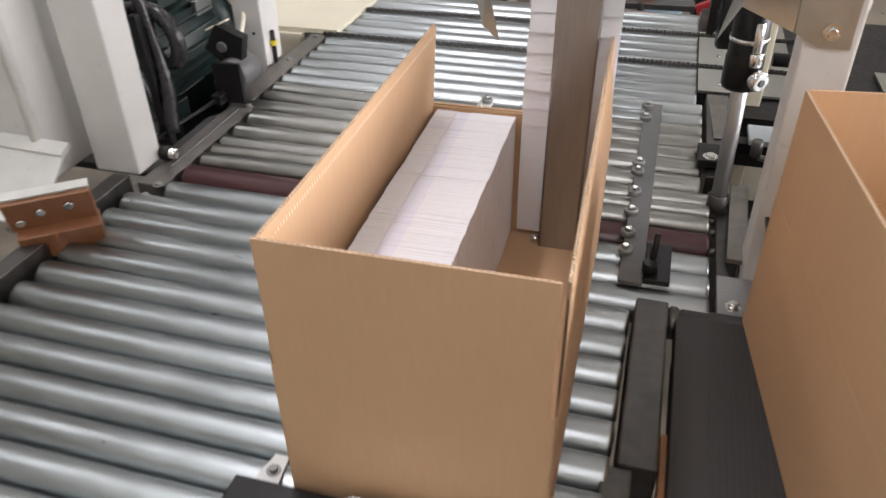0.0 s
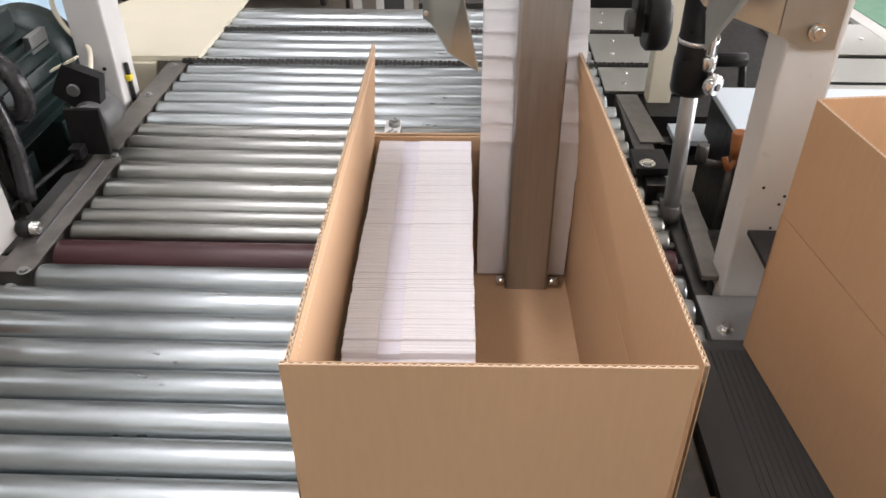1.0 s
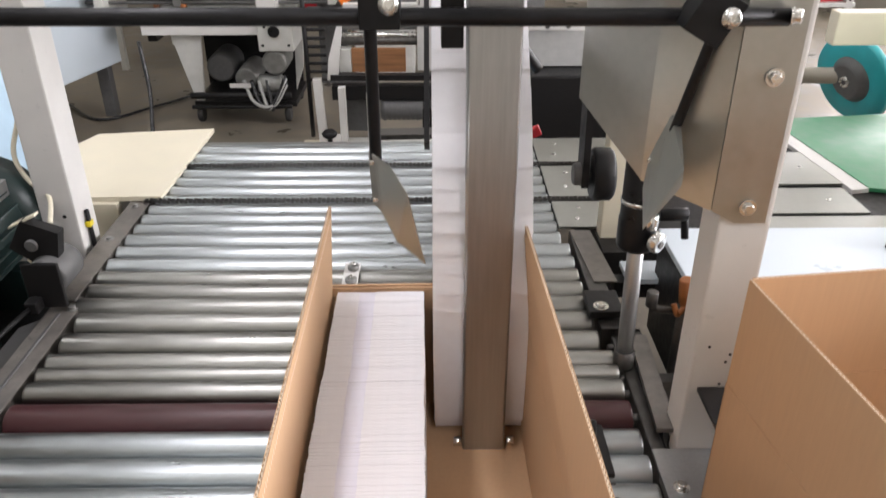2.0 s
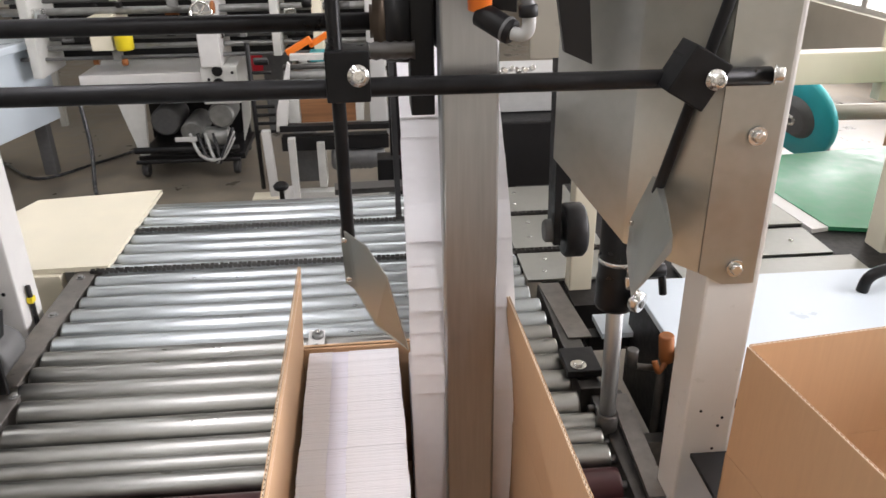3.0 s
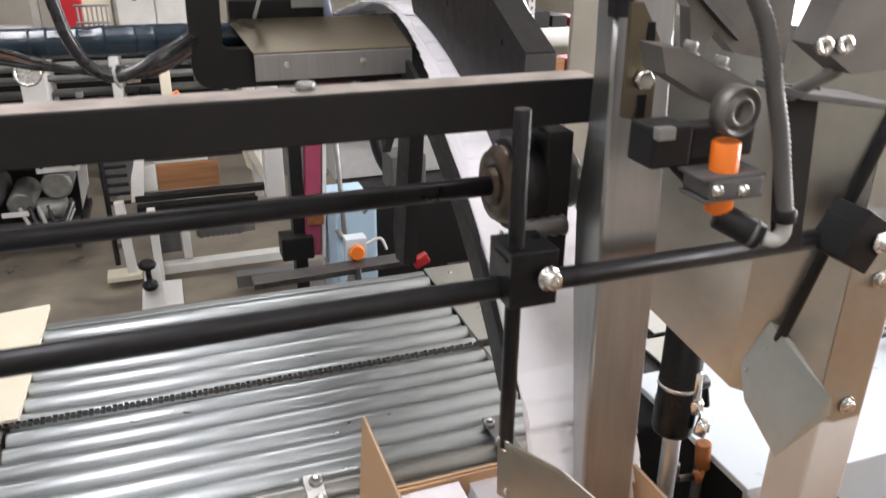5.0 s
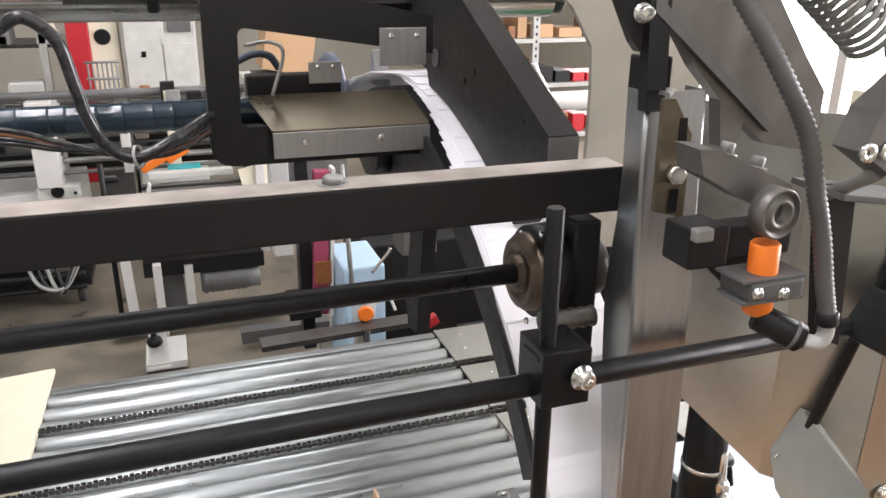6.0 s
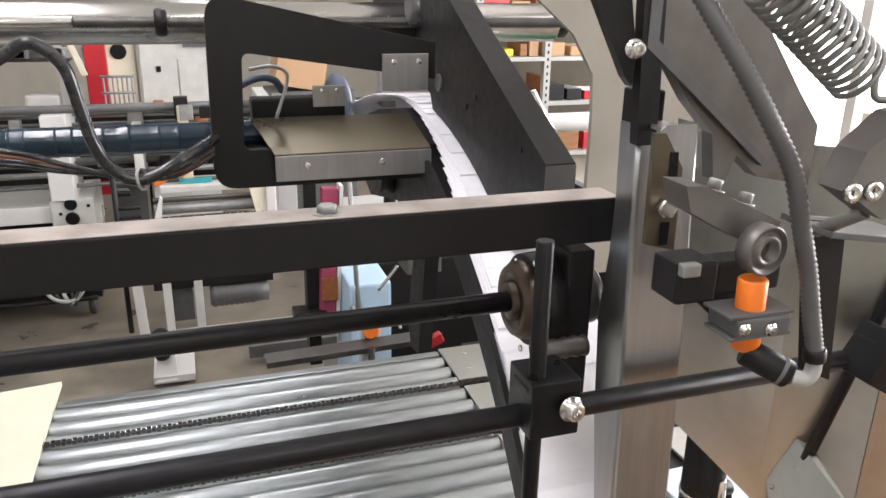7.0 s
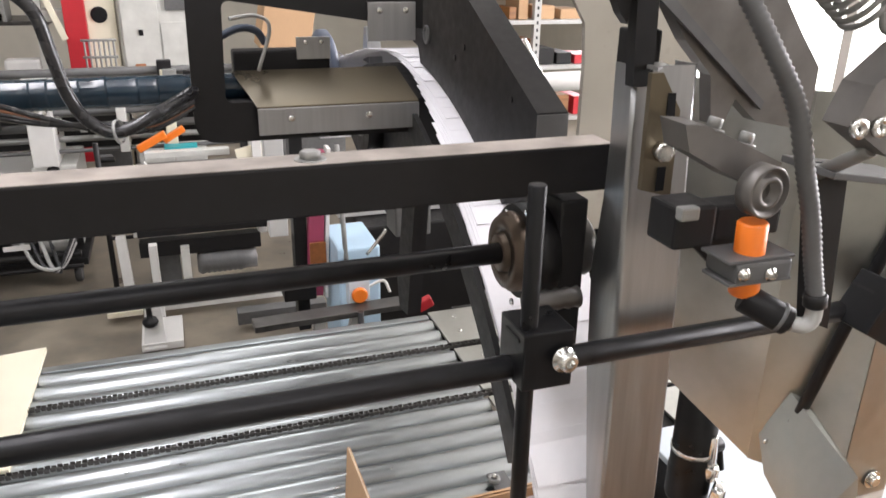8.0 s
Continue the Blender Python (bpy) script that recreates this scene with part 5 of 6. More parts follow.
    part("stand", box(B(), (1.60, 3.38, 0), (1.66, 3.46, 0.82), 0.004), MACHINE, t)
    # pale guard housing and brown boxes in the window light
    h = thing("guard_housing", "pale cream machine housing with an open dark window", "housing", (2.2, 2.9, 0))
    for a, b in (((1.62, 2.95, 1.10), (2.75, 3.02, 1.22)), ((1.45, 2.0, 1.38), (2.9, 2.12, 1.52)), ((2.05, 2.98, 1.02), (2.16, 3.04, 1.45)), ((2.7, 2.9, 0.0), (2.85, 3.05, 1.45))):
        part("bar", box(B(), a, b, 0.006), CREAM, h)
    part("panel", box(B(), (2.45, 2.30, 0.95), (2.52, 3.0, 1.5), 0.006), CREAM, h)
    part("leg", box(B(), (1.50, 2.02, 0.0), (1.58, 2.10, 1.38), 0.006), CREAM, h)
    for lo, hi in (((1.72, 1.72, 0.972), (2.25, 2.10, 1.33)), ((2.9, 3.4, 0), (3.5, 4.0, 0.55)), ((2.9, 3.45, 0.552), (3.45, 3.95, 1.0))):
        bx = thing("closed_carton", "closed brown cardboard box with a taped lid", "box", ((lo[0] + hi[0]) / 2, (lo[1] + hi[1]) / 2, lo[2]), "closed cartons")
        part("body", box(B(), lo, hi, 0.004), CARD, bx)
        part("tape", box(B(), ((lo[0] + hi[0]) / 2 - 0.025, lo[1] - 0.0006, hi[2] - 0.06), ((lo[0] + hi[0]) / 2 + 0.025, hi[1] + 0.0006, hi[2] + 0.0006)), CREAM, bx)
    # carries the carton beside the white cover
    part("shelf", box(B(), (1.70, 1.70, 0.94), (2.30, 2.12, 0.971), 0.003), WHITEPANEL, w)
    shifted(0.008, 0, -0.008, w)
    shifted(0.02, 0.06, 0, u)
    shifted(0, -0.02, 0, k)
    shifted(0.035, 0, -0.012, g)
    shifted(0.056, 0, 0, t)
    shifted(0.06, 0, -0.02, h)


right_side()


# ---- machines across the aisle ----
def aisle_stop():
    s = thing("reject_table", "dark grey flat bar on white feet with an orange button box", "table", (0.3, 2.9, 0))
    part("bar", obox(B(), pose(0.27, 2.885, 0.79, 0, 0, 3), (0.52, 0.07, 0.02), 0.002), DARKSTEEL, s)
    part("foot", box(B(), (0.20, 2.87, 0), (0.24, 2.91, 0.78), 0.003), MACHINE, s)
    part("foot", obox(B(), pose(0.31, 2.90, 0.60, 0, 12, 0), (0.035, 0.03, 0.40), 0.003), MACHINE, s)
    part("button_box", box(B(), (0.328, 2.925, 0.785), (0.400, 2.975, 0.875), 0.004), WHITEPANEL, s)
    part("button", lathe(B(), [(0, 0), (0.026, 0), (0.027, 0.012), (0.022, 0.016), (0, 0.016)], pose(0.363, 2.924, 0.828, 90, 0, 0), 28), ORANGE, s, "round orange push button")
    part("grip", obox(B(), pose(0.56, 2.83, 0.81, 0, -25, 0), (0.055, 0.03, 0.035), 0.006), RED, s, "red plastic grip")
    part("cable", tube(B(), smooth_path([(0.40, 2.95, 0.84), (0.45, 2.94, 0.86), (0.47, 2.93, 0.82)], 6), 0.005, 8), WHITE, s)
    part("star_knob", lathe(B(), [(0, 0.70), (0.03, 0.70), (0.035, 0.72), (0.012, 0.73), (0.010, 0.79), (0, 0.79)], pose(0.345, 2.83, 0.02), 12), BLACK, s)
    b = thing("blue_grey_machine", "pale blue machine with a red belt on a white frame", "machine", (0.35, 3.2, 0))
    part("body", box(B(), (0.30, 3.02, 0.40), (0.455, 3.30, 0.94), 0.01), LIGHTBLUE, b)
    part("base", box(B(), (0.25, 3.05, 0), (0.5, 3.3, 0.4), 0.005), MACHINE, b)
    part("red_belt", obox(B(), pose(0.255, 3.2, 0.98, 0, 3, 0), (0.058, 0.05, 0.56), 0.004), PINK, b)
    part("white_edge", obox(B(), pose(0.295, 3.2, 0.98, 0, 3, 0), (0.014, 0.06, 0.58), 0.002), WHITE, b)
    part("black_column", box(B(), (0.175, 3.2, 0.55), (0.222, 3.28, 1.35), 0.004), BLACKP, b)
    part("white_column", box(B(), (0.10, 3.32, 0.9), (0.17, 3.40, 1.40), 0.004), WHITE, b)
    part("label", box(B(), (0.225, 3.165, 0.83), (0.285, 3.173, 0.92), 0.001), COPPER, b)
    part("lower_head", box(B(), (0.12, 3.15, 0.70), (0.24, 3.25, 0.79), 0.006), BLACKP, b)
    part("toggle", rod(B(), (0.30, 3.0, 0.87), (0.35, 2.98, 0.79), 0.010, 10), DIRTGREY, b)
    part("rod", rod(B(), (0.33, 3.0, 0.80), (0.325, 3.1, 1.30), 0.009, 10), DIRTGREY, b)
    part("bent_lever", tube(B(), smooth_path([(0.40, 3.0, 0.92), (0.46, 3.0, 0.99), (0.47, 3.0, 1.01)], 5), 0.006, 8), CHROME, b)
    for i in range(12):
        part("chain_roll", rod(B(), (0.50 + i * 0.032, 3.7, 1.00 + 0.01 * (i % 3)), (0.50 + i * 0.032, 3.76, 1.00), 0.013, 10), CHROME, b)
    part("tray", box(B(), (0.45, 3.75, 0.80), (1.15, 4.1, 0.97), 0.005), GREYPLASTIC, b)
    # black block added to fill the dark space under the tray
    part("dark_block", box(B(), (0.52, 3.6, 0.0), (1.15, 4.08, 0.795), 0.01), BLACKP, b)
    part("arc_guard", tube(B(), smooth_path([(0.50, 3.1, 1.40), (0.47, 3.1, 1.22), (0.50, 3.1, 1.08), (0.58, 3.1, 0.96)], 8), 0.022, 10), BLACKP, b)
    a = thing("support_arm", "black cast arms below the delivery wheel", "arm", (0.3, 2.0, 1.3))
    part("arm", plate(B(), [(1.86, 1.72), (1.93, 1.72), (2.04, 1.24), (2.02, 1.18), (1.96, 1.19)], 0.03, yz(0.262)), BLACKP, a)
    part("pulley", lathe(B(), [(0, -0.015), (0.055, -0.015), (0.048, 0), (0.055, 0.015), (0, 0.015)], pose(0.20, 2.02, 1.60, 0, 90, 0), 28), BLACKP, a)
    part("pulley_cap", lathe(B(), [(0, 0), (0.022, 0), (0.022, 0.006), (0, 0.006)], pose(0.184, 2.02, 1.60, 0, -90, 0), 20), DIRTGREY, a)
    part("red_roll", rod(B(), (0.12, 2.10, 1.60), (0.18, 2.10, 1.60), 0.030, 20), PINK, a)
    part("arm", plate(B(), [(2.0, 1.66), (2.10, 1.66), (2.30, 1.42), (2.26, 1.36)], 0.02, yz(0.30)), BLACKP, a)
    part("bin", box(B(), (0.36, 2.4, 1.20), (0.46, 2.5, 1.30), 0.005), GREYPAINT, a)
    shifted(0, -0.13, 0.03, s)
    shifted(0.04, 0, -0.008, b)
    shifted(0.02, 0, 0, a)


aisle_stop()


def folding_machine():
    """The long white machine with pumps on a trolley below."""
    m = thing("folding_machine", "white printing machine with pumps on a wheeled trolley below", "machine", (-1.3, 5.4, 0))
    part("table", box(B(), (-1.78, 5.15, 0.60), (-1.02, 5.75, 0.70), 0.006), WHITE, m)
    g = part("gearbox", box(B(), (-1.02, 5.12, 0.50), (-0.79, 5.6, 0.74), 0.008), MACHINE, m)
    for x, z, r in ((-0.91, 0.63, 0.038), (-0.91, 0.715, 0.034)):
        part("dial", rod(B(), (x, 5.12, z), (x, 5.10, z), r, 24), BLACK, g)
    for x, z in ((-0.99, 0.54), (-0.82, 0.54), (-0.82, 0.70), (-0.97, 0.66)):
        part("screw", rod(B(), (x, 5.12, z), (x, 5.113, z), 0.010, 10), BLACK, g)
    part("frame", box(B(), (-1.52, 5.2, 0.10), (-0.82, 5.7, 0.14), 0.004), BLACKP, m)
    part("bumper", rod(B(), (-1.52, 5.14, 0.20), (-0.84, 5.14, 0.20), 0.022, 14), BLACKP, m)
    part("bumper", rod(B(), (-1.52, 5.14, 0.12), (-0.84, 5.14, 0.12), 0.014, 14), BLACKP, m)
    for x in (-1.48, -0.88):
        for y in (5.2, 5.7):
            part("castor", rod(B(), (x - 0.02, y, 0.055), (x + 0.02, y, 0.055), 0.055, 22), RUBBER, m)
    part("pump", rod(B(), (-1.35, 5.35, 0.33), (-1.35, 5.65, 0.33), 0.10, 24), GREYPAINT, m)
    part("pump", rod(B(), (-1.16, 5.25, 0.28), (-1.16, 5.6, 0.28), 0.075, 24), DIRTGREY, m)
    part("motor", lathe(B(), [(0, 0), (0.07, 0), (0.085, 0.02)] + [(0.085 - 0.008 * (i % 2), 0.03 + 0.018 * i) for i in range(14)] + [(0, 0.3)], pose(-0.93, 5.13, 0.42, -90, 0, 0), 26), DIRTGREY, m, "grey motor end with a vented cover")
    part("motor", rod(B(), (-1.06, 5.2, 0.26), (-0.90, 5.2, 0.26), 0.07, 20), DIRTGREY, m)
    part("nameplate", box(B(), (-1.24, 5.11, 0.26), (-1.10, 5.118, 0.29), 0.001), WHITE, m)
    part("side", plate(B(), [(-1.50, 0.10), (-1.46, 0.10), (-1.42, 0.58), (-1.62, 0.60)], 0.03, xz(5.25)), MACHINE, m)
    part("side", plate(B(), [(-0.86, 0.14), (-0.80, 0.30), (-0.78, 0.60), (-0.84, 0.60)], 0.03, xz(5.5)), MACHINE, m)
    # black sheet added where it is dark below the table
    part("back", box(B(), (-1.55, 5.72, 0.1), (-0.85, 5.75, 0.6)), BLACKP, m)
    for k in range(4):
        part("hose", tube(B(), smooth_path([(-1.15 + 0.05 * k, 5.15, 0.30), (-1.08 + 0.04 * k, 5.08, 0.17 - 0.01 * k), (-0.95, 5.06, 0.15), (-0.86, 5.12, 0.28 + 0.02 * k)], 6), 0.012, 8), HOSE if k % 2 else GREYPLASTIC, m)
    # the printing head above the table
    for k in range(9):
        y = 5.2 + 0.07 * (k % 4)
        z = 0.80 + 0.055 * k
        part("cross_rod", rod(B(), (-2.2, y, z), (0.35, y, z), 0.012 + 0.006 * (k % 3), 12), DIRTGREY if k % 2 else GREYPAINT, m)
    for x, w, z0, z1, mt in ((-1.58, 0.13, 0.86, 1.06, CREAM), (-0.94, 0.13, 0.74, 1.22, WHITE), (-0.52, 0.05, 0.80, 1.15, MACHINE), (-0.26, 0.06, 0.78, 1.25, CREAM), (-2.0, 0.06, 0.70, 1.2, MACHINE), (0.2, 0.07, 0.6, 1.3, MACHINE)):
        part("side_plate", box(B(), (x - w / 2, 5.10, z0), (x + w / 2, 5.5, z1), 0.006), mt, m)
    part("yellow_tin", rod(B(), (-1.45, 5.12, 0.86), (-1.45, 5.12, 1.04), 0.055, 24), YELLOW, m, "yellow tin")
    rnd = random.Random(5)
    for k in range(46):
        x, z = rnd.uniform(-2.0, 0.3), rnd.uniform(0.76, 1.25)
        y = rnd.uniform(5.08, 5.3)
        r = rnd.uniform(0.012, 0.04)
        mt = (DIRTGREY, BLACKP, CHROME, GREYPAINT, BLACKP, COPPER)[k % 6]
        if k % 2:
            part("collar", rod(B(), (x, y, z), (x + rnd.uniform(0.02, 0.09), y, z), r, 14), mt, m)
        else:
            part("bracket", box(B(), (x, y, z), (x + r * 2.2, y + 0.06, z + r * rnd.uniform(1.5, 4)), 0.004), mt, m)
    part("handwheel", lathe(B(), [(0.055, -0.008), (0.068, -0.008), (0.072, 0), (0.068, 0.008), (0.055, 0.008), (0.055, -0.008)], pose(-0.95, 5.06, 1.08, 80, 0, 0), 28), CHROME, m)
    for a in (0, 60, 120):
        part("spoke", obox(B(), pose(-0.95, 5.06, 1.08, 80, 0, 0) @ pose(0, 0, 0, 0, 0, a), (0.12, 0.012, 0.006)), CHROME, m)
    # black sheet added to keep the gaps between the rods dark
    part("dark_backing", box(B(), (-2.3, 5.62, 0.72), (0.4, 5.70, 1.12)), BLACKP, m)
    shifted(0.075, 0.06, 0.012, m)


folding_machine()


def delivery_stand():
    """The low frame with rollers, a wooden board and a motor."""
    d = thing("delivery_stand", "white steel stand with steel rollers, a wooden board and a motor", "machine", (-0.2, 4.8, 0))
    part("side_plate", plate(B(), [(-0.498, 0.475), (-0.435, 0.475), (-0.385, 0.86), (-0.398, 0.875), (-0.482, 0.605)], 0.04, xz(4.68)), WHITE, d)
    part("leg", obox(B(), pose(-0.555, 4.66, 0.26, 0, -2, 0), (0.05, 0.05, 0.44), 0.004), WHITE, d)
    part("leg", obox(B(), pose(-0.405, 4.55, 0.23, 0, 0, 0), (0.042, 0.05, 0.46), 0.004), WHITE, d)
    part("foot", box(B(), (-0.68, 4.60, 0.04), (-0.50, 4.72, 0.07), 0.003), CREAM, d)
    part("foot", box(B(), (-0.50, 4.2, 0.02), (-0.30, 4.5, 0.06), 0.003), WHITE, d)
    part("sloped_foot", sheet4(B(), (-0.49, 4.22, 0.02), (-0.38, 4.22, 0.02), (-0.395, 4.34, 0.24), (-0.465, 4.34, 0.24), 0.03), WHITE, d)
    part("star_knob", lathe(B(), [(0, 0), (0.035, 0), (0.04, 0.015), (0.035, 0.03), (0.014, 0.035), (0.014, 0.12), (0.04, 0.125), (0.045, 0.14), (0.03, 0.155), (0, 0.155)], pose(-0.445, 4.22, 0.16, 8, 0, 0), 10), BLACK, d)
    part("bar", box(B(), (-0.477, 4.62, 0.475), (0.24, 4.68, 0.508), 0.003), BLACKP, d)
    part("bar", box(B(), (-0.478, 4.66, 0.345), (0.16, 4.74, 0.43), 0.003), BLACKP, d)
    part("board", box(B(), (-0.355, 4.72, 0.50), (-0.03, 4.76, 0.64), 0.004), WOOD, d, "worn reddish wooden board")
    part("board_holder", box(B(), (-0.43, 4.72, 0.50), (-0.36, 4.80, 0.64), 0.004), MACHINE, d)
    for z, r, mt in ((0.675, 0.026, DARKSTEEL), (0.71, 0.018, CHROME), (0.77, 0.030, DIRTGREY), (0.82, 0.016, DARKSTEEL)):
        part("roller", rod(B(), (-0.44, 4.78, z), (0.18, 4.78, z), r, 18), mt, d)
    part("top_bar", box(B(), (-0.40, 4.80, 0.85), (0.04, 4.86, 0.885), 0.004), MACHINE, d)
    part("clear_sheet", plate(B(), [(0.06, 0.90), (0.24, 0.94), (0.20, 0.52), (0.12, 0.60)], 0.004, xz(4.7)), CREAM, d)
    part("slanted_beam", sheet4(B(), (0.10, 4.70, 0.75), (0.13, 4.70, 0.76), (0.25, 4.60, 0.50), (0.21, 4.60, 0.49), 0.04), BEIGEPLATE, d)
    part("column", box(B(), (0.15, 4.68, 0.42), (0.20, 4.76, 1.1), 0.004), WHITE, d)
    part("motor", lathe(B(), [(0, 0), (0.055, 0), (0.07, 0.02)] + [(0.07 - 0.007 * (i % 2), 0.03 + 0.014 * i) for i in range(15)] + [(0.06, 0.26), (0.06, 0.32), (0, 0.33)], pose(-0.19, 4.7, 0.275, 0, 90, 0), 24), GREYPAINT, d, "grey finned motor")
    part("motor_plate", box(B(), (-0.27, 4.62, 0.12), (-0.225, 4.78, 0.40), 0.003), MACHINE, d)
    part("chest", box(B(), (-0.42, 4.74, 0.12), (-0.28, 4.9, 0.42), 0.004), GREYPAINT, d)
    part("beam", box(B(), (-0.40, 4.60, 0.05), (0.28, 4.68, 0.10), 0.003), MACHINE, d)
    part("beam", box(B(), (-0.02, 4.30, 0.05), (0.45, 4.38, 0.12), 0.003), GREYPAINT, d)
    part("latch", box(B(), (-0.08, 3.95, 0.0), (0.05, 4.02, 0.06), 0.008), DIRTGREY, d)
    for k in range(8):
        part("cross_rod", rod(B(), (-0.62, 4.70, 0.46 + 0.05 * k), (-0.50, 4.70, 0.46 + 0.05 * k), 0.010, 10), BLACKP, d)
    part("upright", rod(B(), (-0.62, 4.70, 0.10), (-0.62, 4.70, 0.98), 0.014, 12), BLACKP, d)
    part("orange_guard", obox(B(), pose(-0.36, 5.0, 0.90, 0, -28, 0), (0.17, 0.05, 0.04), 0.006), ORANGE, d, "orange guard bar")
    part("orange_guard", obox(B(), pose(-0.24, 5.02, 0.93, 0, -30, 0), (0.13, 0.05, 0.035), 0.006), ORANGE, d, "orange guard bar")
    part("teal_box", box(B(), (-0.30, 5.0, 0.80), (-0.12, 5.1, 0.86), 0.006), TEAL, d)
    shifted(0.065, 0, 0, d)


delivery_stand()


def far_room():
    c = thing("control_cabinet", "tall pale grey control cabinet with small locks", "cabinet", (-0.35, 6.8, 0))
    part("body", box(B(), (-0.58, 6.5, 0), (-0.08, 7.0, 2.4), 0.01), MACHINE, c)
    part("door", box(B(), (-0.565, 6.485, 0.1), (-0.32, 6.499, 2.35), 0.004), MACHINE, c)
    part("door", box(B(), (-0.31, 6.485, 0.1), (-0.095, 6.499, 1.45), 0.004), MACHINE, c)
    part("lock", box(B(), (-0.46, 6.475, 1.36), (-0.43, 6.484, 1.40), 0.003), BLACK, c)
    part("gauge", box(B(), (-0.27, 6.475, 1.53), (-0.11, 6.484, 1.70), 0.003), GREYPAINT, c)
    for x in (-0.42, -0.36, -0.30):
        part("switch", rod(B(), (x, 6.48, 1.08), (x, 6.46, 1.08), 0.022, 12), GREYPAINT, c)
    r = thing("red_panel", "tall red painted machine panel", "panel", (-0.86, 6.6, 0))
    part("panel", box(B(), (-0.93, 6.5, 0.9), (-0.79, 6.6, 2.2), 0.006), RED, r)
    part("panel", box(B(), (-1.05, 6.6, 0.45), (-0.60, 6.7, 0.62), 0.006), RED, r)
    part("column", box(B(), (-0.79, 6.55, 0), (-0.60, 6.7, 2.2), 0.006), CREAM, r)
    part("dial", rod(B(), (-0.705, 6.55, 1.50), (-0.705, 6.53, 1.50), 0.055, 24), BLACK, r)
    part("strap", obox(B(), pose(-1.0, 6.45, 1.56, 0, -18, 0), (0.04, 0.02, 0.45), 0.003), CREAM, r)
    w = thing("workbench", "cluttered workbench with metal frames and white parcels", "bench", (-1.5, 6.9, 0))
    part("top", box(B(), (-2.6, 6.6, 0.95), (-0.95, 7.3, 1.0), 0.005), DARKSTEEL, w)
    part("shelf", box(B(), (-2.6, 6.7, 1.42), (-1.05, 7.2, 1.45), 0.005), DARKSTEEL, w)
    for x in (-2.55, -1.75, -1.1):
        part("post", box(B(), (x - 0.025, 6.62, 0), (x + 0.025, 6.67, 1.6), 0.003), MACHINE, w)
    part("parcel", box(B(), (-1.42, 6.55, 1.002), (-1.10, 6.75, 1.10), 0.02), WHITE, w)
    part("parcel", box(B(), (-1.36, 6.6, 1.10), (-1.13, 6.75, 1.20), 0.02), WHITE, w)
    rnd = random.Random(9)
    for k in range(40):
        x, z = rnd.uniform(-2.5, -0.6), rnd.uniform(0.25, 1.0)
        if k % 3 == 0:
            x, z = rnd.uniform(-2.5, -1.1), 1.45
        mt = (GREYPAINT, DIRTGREY, BLACKP, MACHINE, WOOD, CREAM, GREYPLASTIC, CARD)[k % 8]
        h = rnd.uniform(0.05, 0.2)
        part("tool", box(B(), (x, 6.62, z), (x + rnd.uniform(0.05, 0.2), 6.85, z + h), 0.006), mt, w)
    f = thing("wire_trolley", "grey wire trolley in front of the cabinets", "trolley", (-0.7, 6.2, 0))
    for k in range(7):
        part("wire", rod(B(), (-0.80 + 0.03 * k, 6.25, 1.02), (-0.80 + 0.03 * k, 6.25, 1.36), 0.007, 8), DIRTGREY, f)
    for z in (1.02, 1.14, 1.25, 1.36):
        part("wire", rod(B(), (-0.82, 6.25, z), (-0.60, 6.25, z), 0.009, 8), DIRTGREY, f)
    part("stand", box(B(), (-0.82, 6.22, 0), (-0.60, 6.28, 1.02), 0.004), GREYPAINT, f)
    part("parcel", box(B(), (-0.58, 6.2, 1.0), (-0.42, 6.35, 1.08), 0.004), CARD, f)
    b = thing("closed_carton", "brown cardboard box leaning on the machine", "box", (0.55, 6.4, 1.2), "closed cartons")
    part("body", obox(B(), pose(0.56, 6.5, 1.45, 0, 10, 0), (0.36, 0.4, 0.42), 0.005), CARD, b)
    part("stand", box(B(), (0.3, 6.3, 0), (0.95, 6.7, 1.22), 0.005), GREYPAINT, b)
    s = thing("storage_shelf", "galvanised storage shelf with cartons, red tins and tools", "shelf", (2.6, 7.0, 0))
    for x in (2.05, 2.68, 3.5):
        part("upright", box(B(), (x - 0.03, 6.6, 0), (x + 0.03, 6.66, 2.6), 0.002), GREYPLASTIC, s)
        for k in range(30):
            part("slot", box(B(), (x - 0.008, 6.597, 0.6 + k * 0.06), (x + 0.008, 6.5995, 0.625 + k * 0.06)), BLACK, s)
    for z in (0.55, 1.0, 1.38, 1.70, 2.1):
        part("board", box(B(), (2.0, 6.6, z), (3.55, 7.1, z + 0.035), 0.003), GREYPLASTIC, s)
        x = 2.06
        while x < 3.4:
            wd, h = rnd.uniform(0.06, 0.30), rnd.uniform(0.06, 0.22)
            mt = (CARD, RED, BLACKP, CARD, DIRTGREY, CARD, WOOD, GREYPAINT, YELLOW, WOOD)[rnd.randrange(10)]
            part("stock", box(B(), (x, 6.66, z + 0.036), (x + wd, 6.95, z + 0.036 + h), 0.006), mt, s)
            x += wd + rnd.uniform(0.02, 0.08)
    q = thing("return_spring", "short bright coil spring on the black arm", "spring", (0.31, 1.5, 1.79))
    a, b2 = Vector((0.300, 1.525, 1.816)), Vector((0.318, 1.487, 1.762))
    n = 140
    d = (b2 - a).normalized()
    u = d.cross(Vector((0, 1, 0))).normalized()
    v = d.cross(u)
    part("coil", tube(B(), [a.lerp(b2, i / n) + 0.008 * (math.cos(i * 0.8) * u + math.sin(i * 0.8) * v) for i in range(n + 1)], 0.0018, 6), CHROME, q)
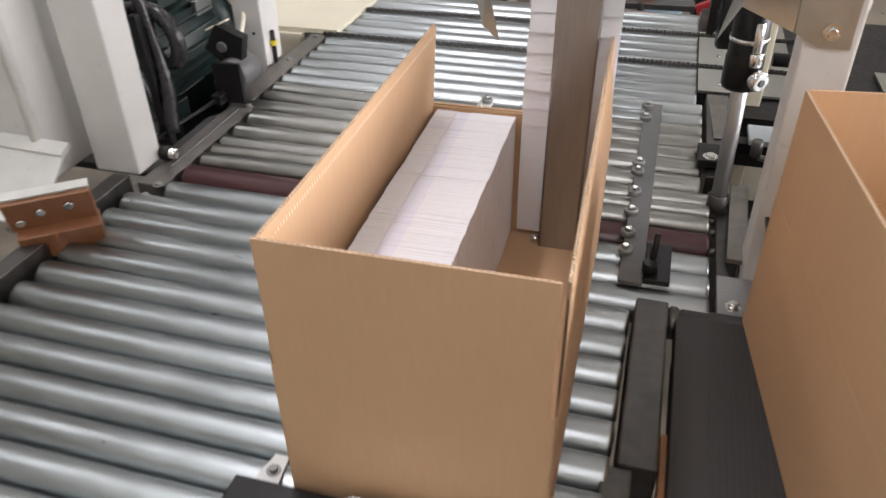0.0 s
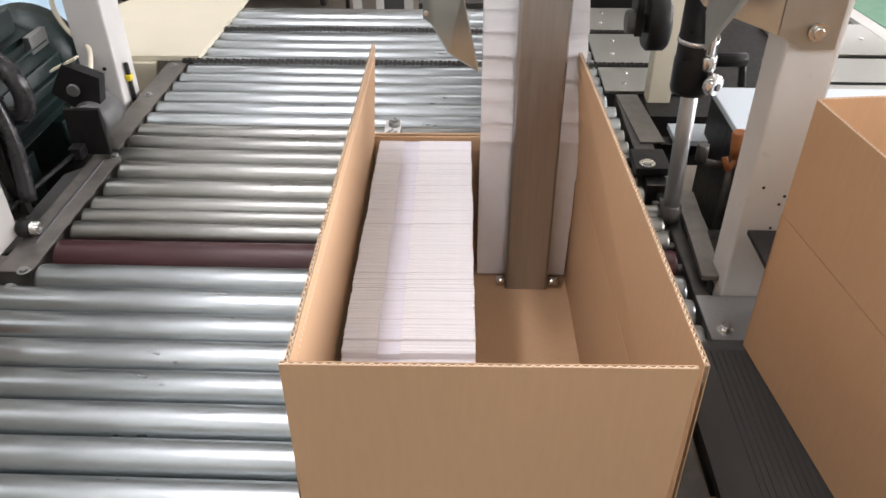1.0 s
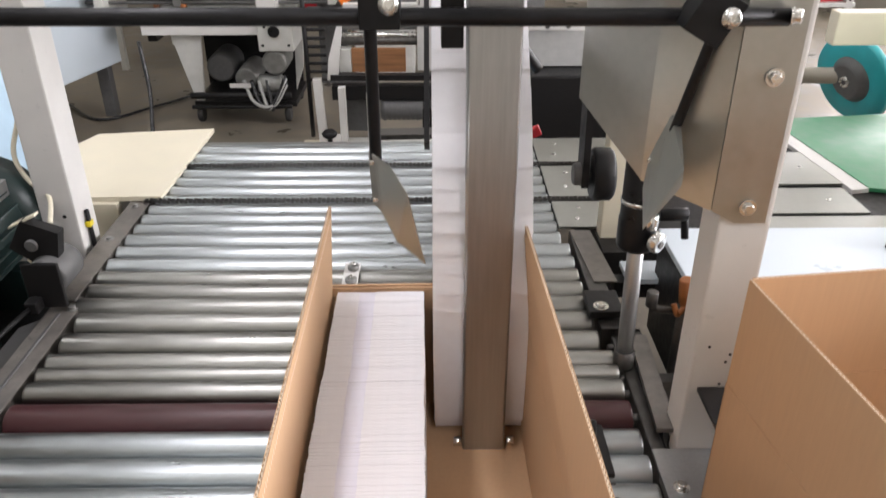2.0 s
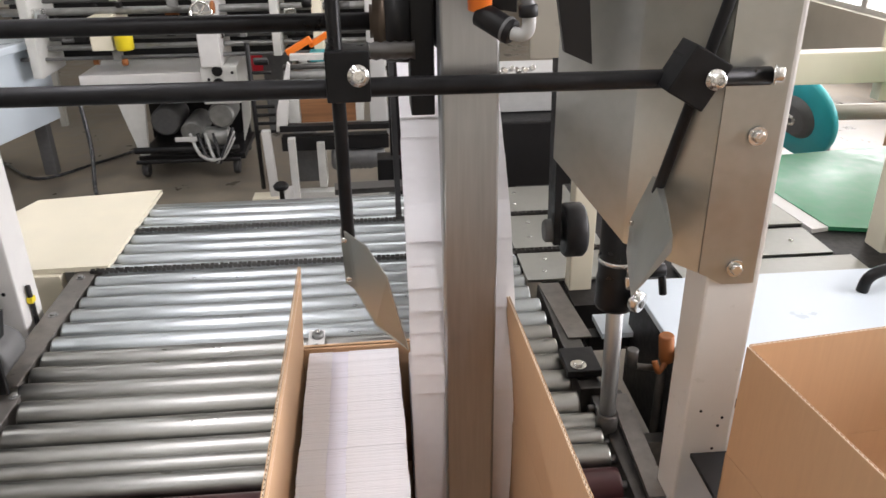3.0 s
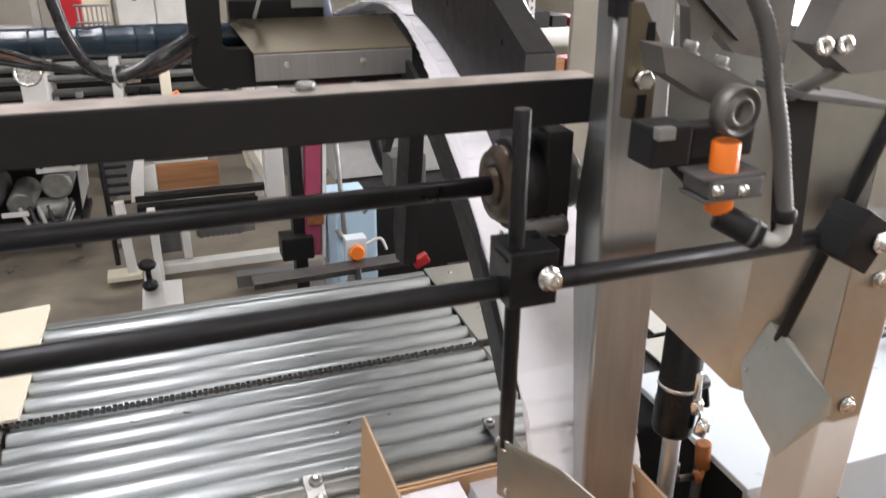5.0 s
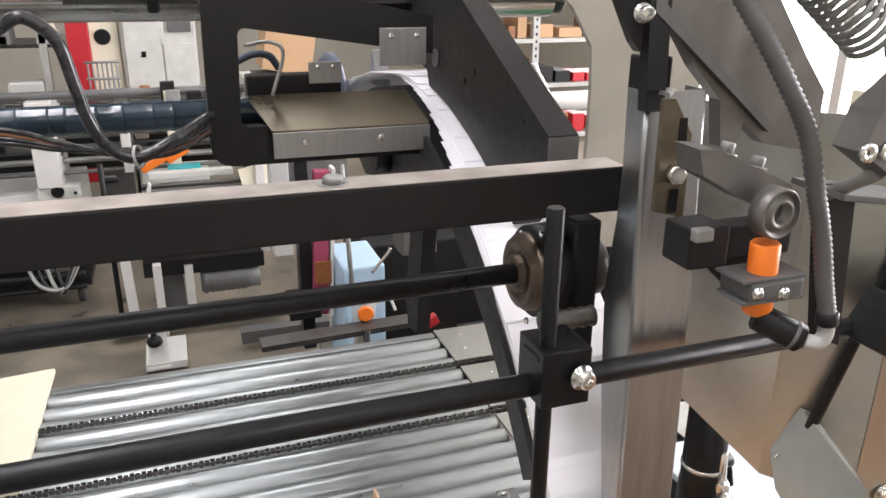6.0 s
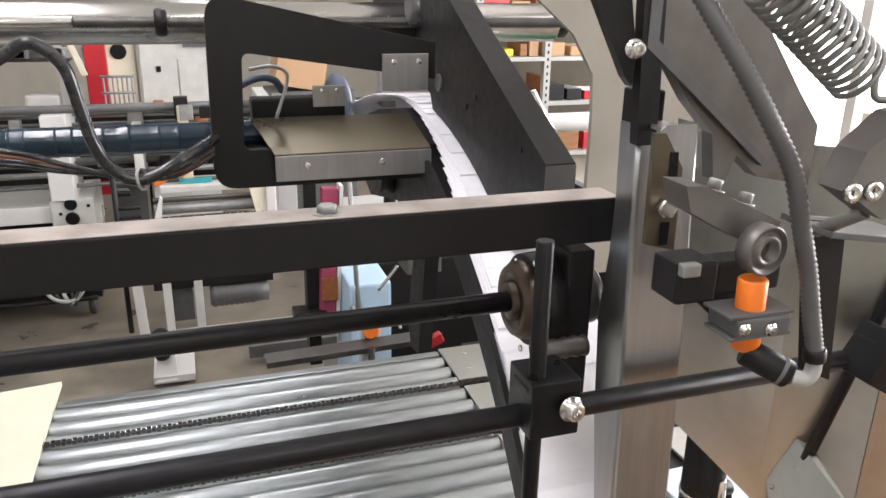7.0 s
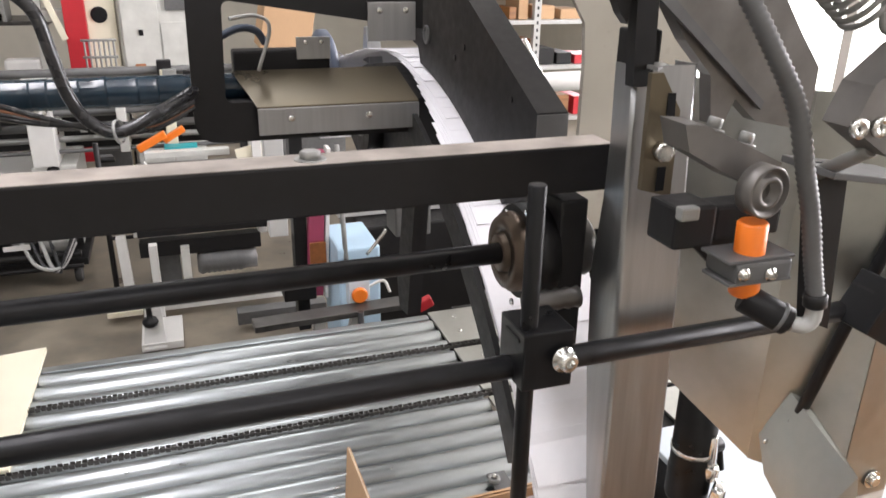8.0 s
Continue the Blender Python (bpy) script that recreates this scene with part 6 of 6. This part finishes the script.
    # left aisle: long white machine with blue hoses
    l = thing("long_machine", "long white machine side with hanging blue hoses", "machine", (-2.2, 4.2, 0))
    part("body", obox(B(), pose(-2.6, 4.2, 0.62, 0, 0, -14), (0.5, 2.6, 0.5), 0.01), WHITEPANEL, l)
    part("top", obox(B(), pose(-2.6, 4.2, 0.90, 0, 0, -14), (0.6, 2.7, 0.05), 0.01), WHITEPANEL, l)
    for y in (3.2, 4.0, 4.8, 5.3):
        part("leg", box(B(), (-2.47 + (y - 4.2) * 0.25, y, 0), (-2.39 + (y - 4.2) * 0.25, y + 0.08, 0.4), 0.004), GREYPAINT, l)
    part("hose", tube(B(), smooth_path([(-2.33, 4.3, 0.75), (-2.16, 4.3, 0.5), (-2.08, 4.2, 0.25), (-2.10, 4.0, 0.04), (-2.2, 3.7, 0.03)], 8), 0.014, 10), LIGHTBLUE, l, "blue hose")
    part("hose", tube(B(), smooth_path([(-1.75, 5.0, 0.6), (-1.70, 4.9, 0.3), (-1.65, 4.7, 0.05), (-1.5, 4.6, 0.02), (-1.3, 4.7, 0.02)], 8), 0.013, 10), HOSE, l)
    p = thing("panel_rack", "pale blue panels leaning on a grey frame", "rack", (-1.6, 2.6, 0))
    part("panel", obox(B(), pose(-1.62, 2.8, 0.75, 0, -12, 0), (0.03, 0.8, 0.5), 0.004), LIGHTBLUE, p)
    part("frame", box(B(), (-1.60, 2.4, 0), (-1.54, 3.2, 0.5), 0.004), GREYPAINT, p)
    cb = thing("floor_cable", "black cable lying in loops on the floor", "cable", (-2.0, 5.2, 0))
    part("cable", tube(B(), smooth_path([(-2.6, 5.6, 0.012), (-2.2, 5.2, 0.012), (-1.9, 5.5, 0.012), (-1.6, 5.9, 0.012)], 8), 0.010, 8), HOSE, cb)
    part("cable", tube(B(), smooth_path([(0.0, 3.8, 0.012), (0.25, 4.0, 0.012), (0.5, 3.85, 0.012), (0.3, 3.6, 0.012), (0.05, 3.7, 0.012)], 8), 0.008, 8), HOSE, cb)
    shifted(0.12, 0, -0.045, c, r, w, f, b, s)
    shifted(0.018, 0, 0, q)
    shifted(0.06, 0.1, 0, l, p, cb)


far_room()


# ---- what moves ----
def motions():
    for ob in (CARTON, STACK):
        base = Vector(ob.location)
        walk(ob, [(t, pose(base.x + BOXX[i], base.y + d, base.z, 0, 0, 1.0)) for i, (t, d) in enumerate(BOXY)])
    for ob, s0, jitter, ahead, lift in STREAM:
        rows = []
        for t in [0.25 * i for i in range(33)]:
            m = stream_pose(s0 - SPEED * t, t)
            m.translation += Vector((jitter, ahead, lift))
            rows.append((t, m))
        walk(ob, rows)


motions()
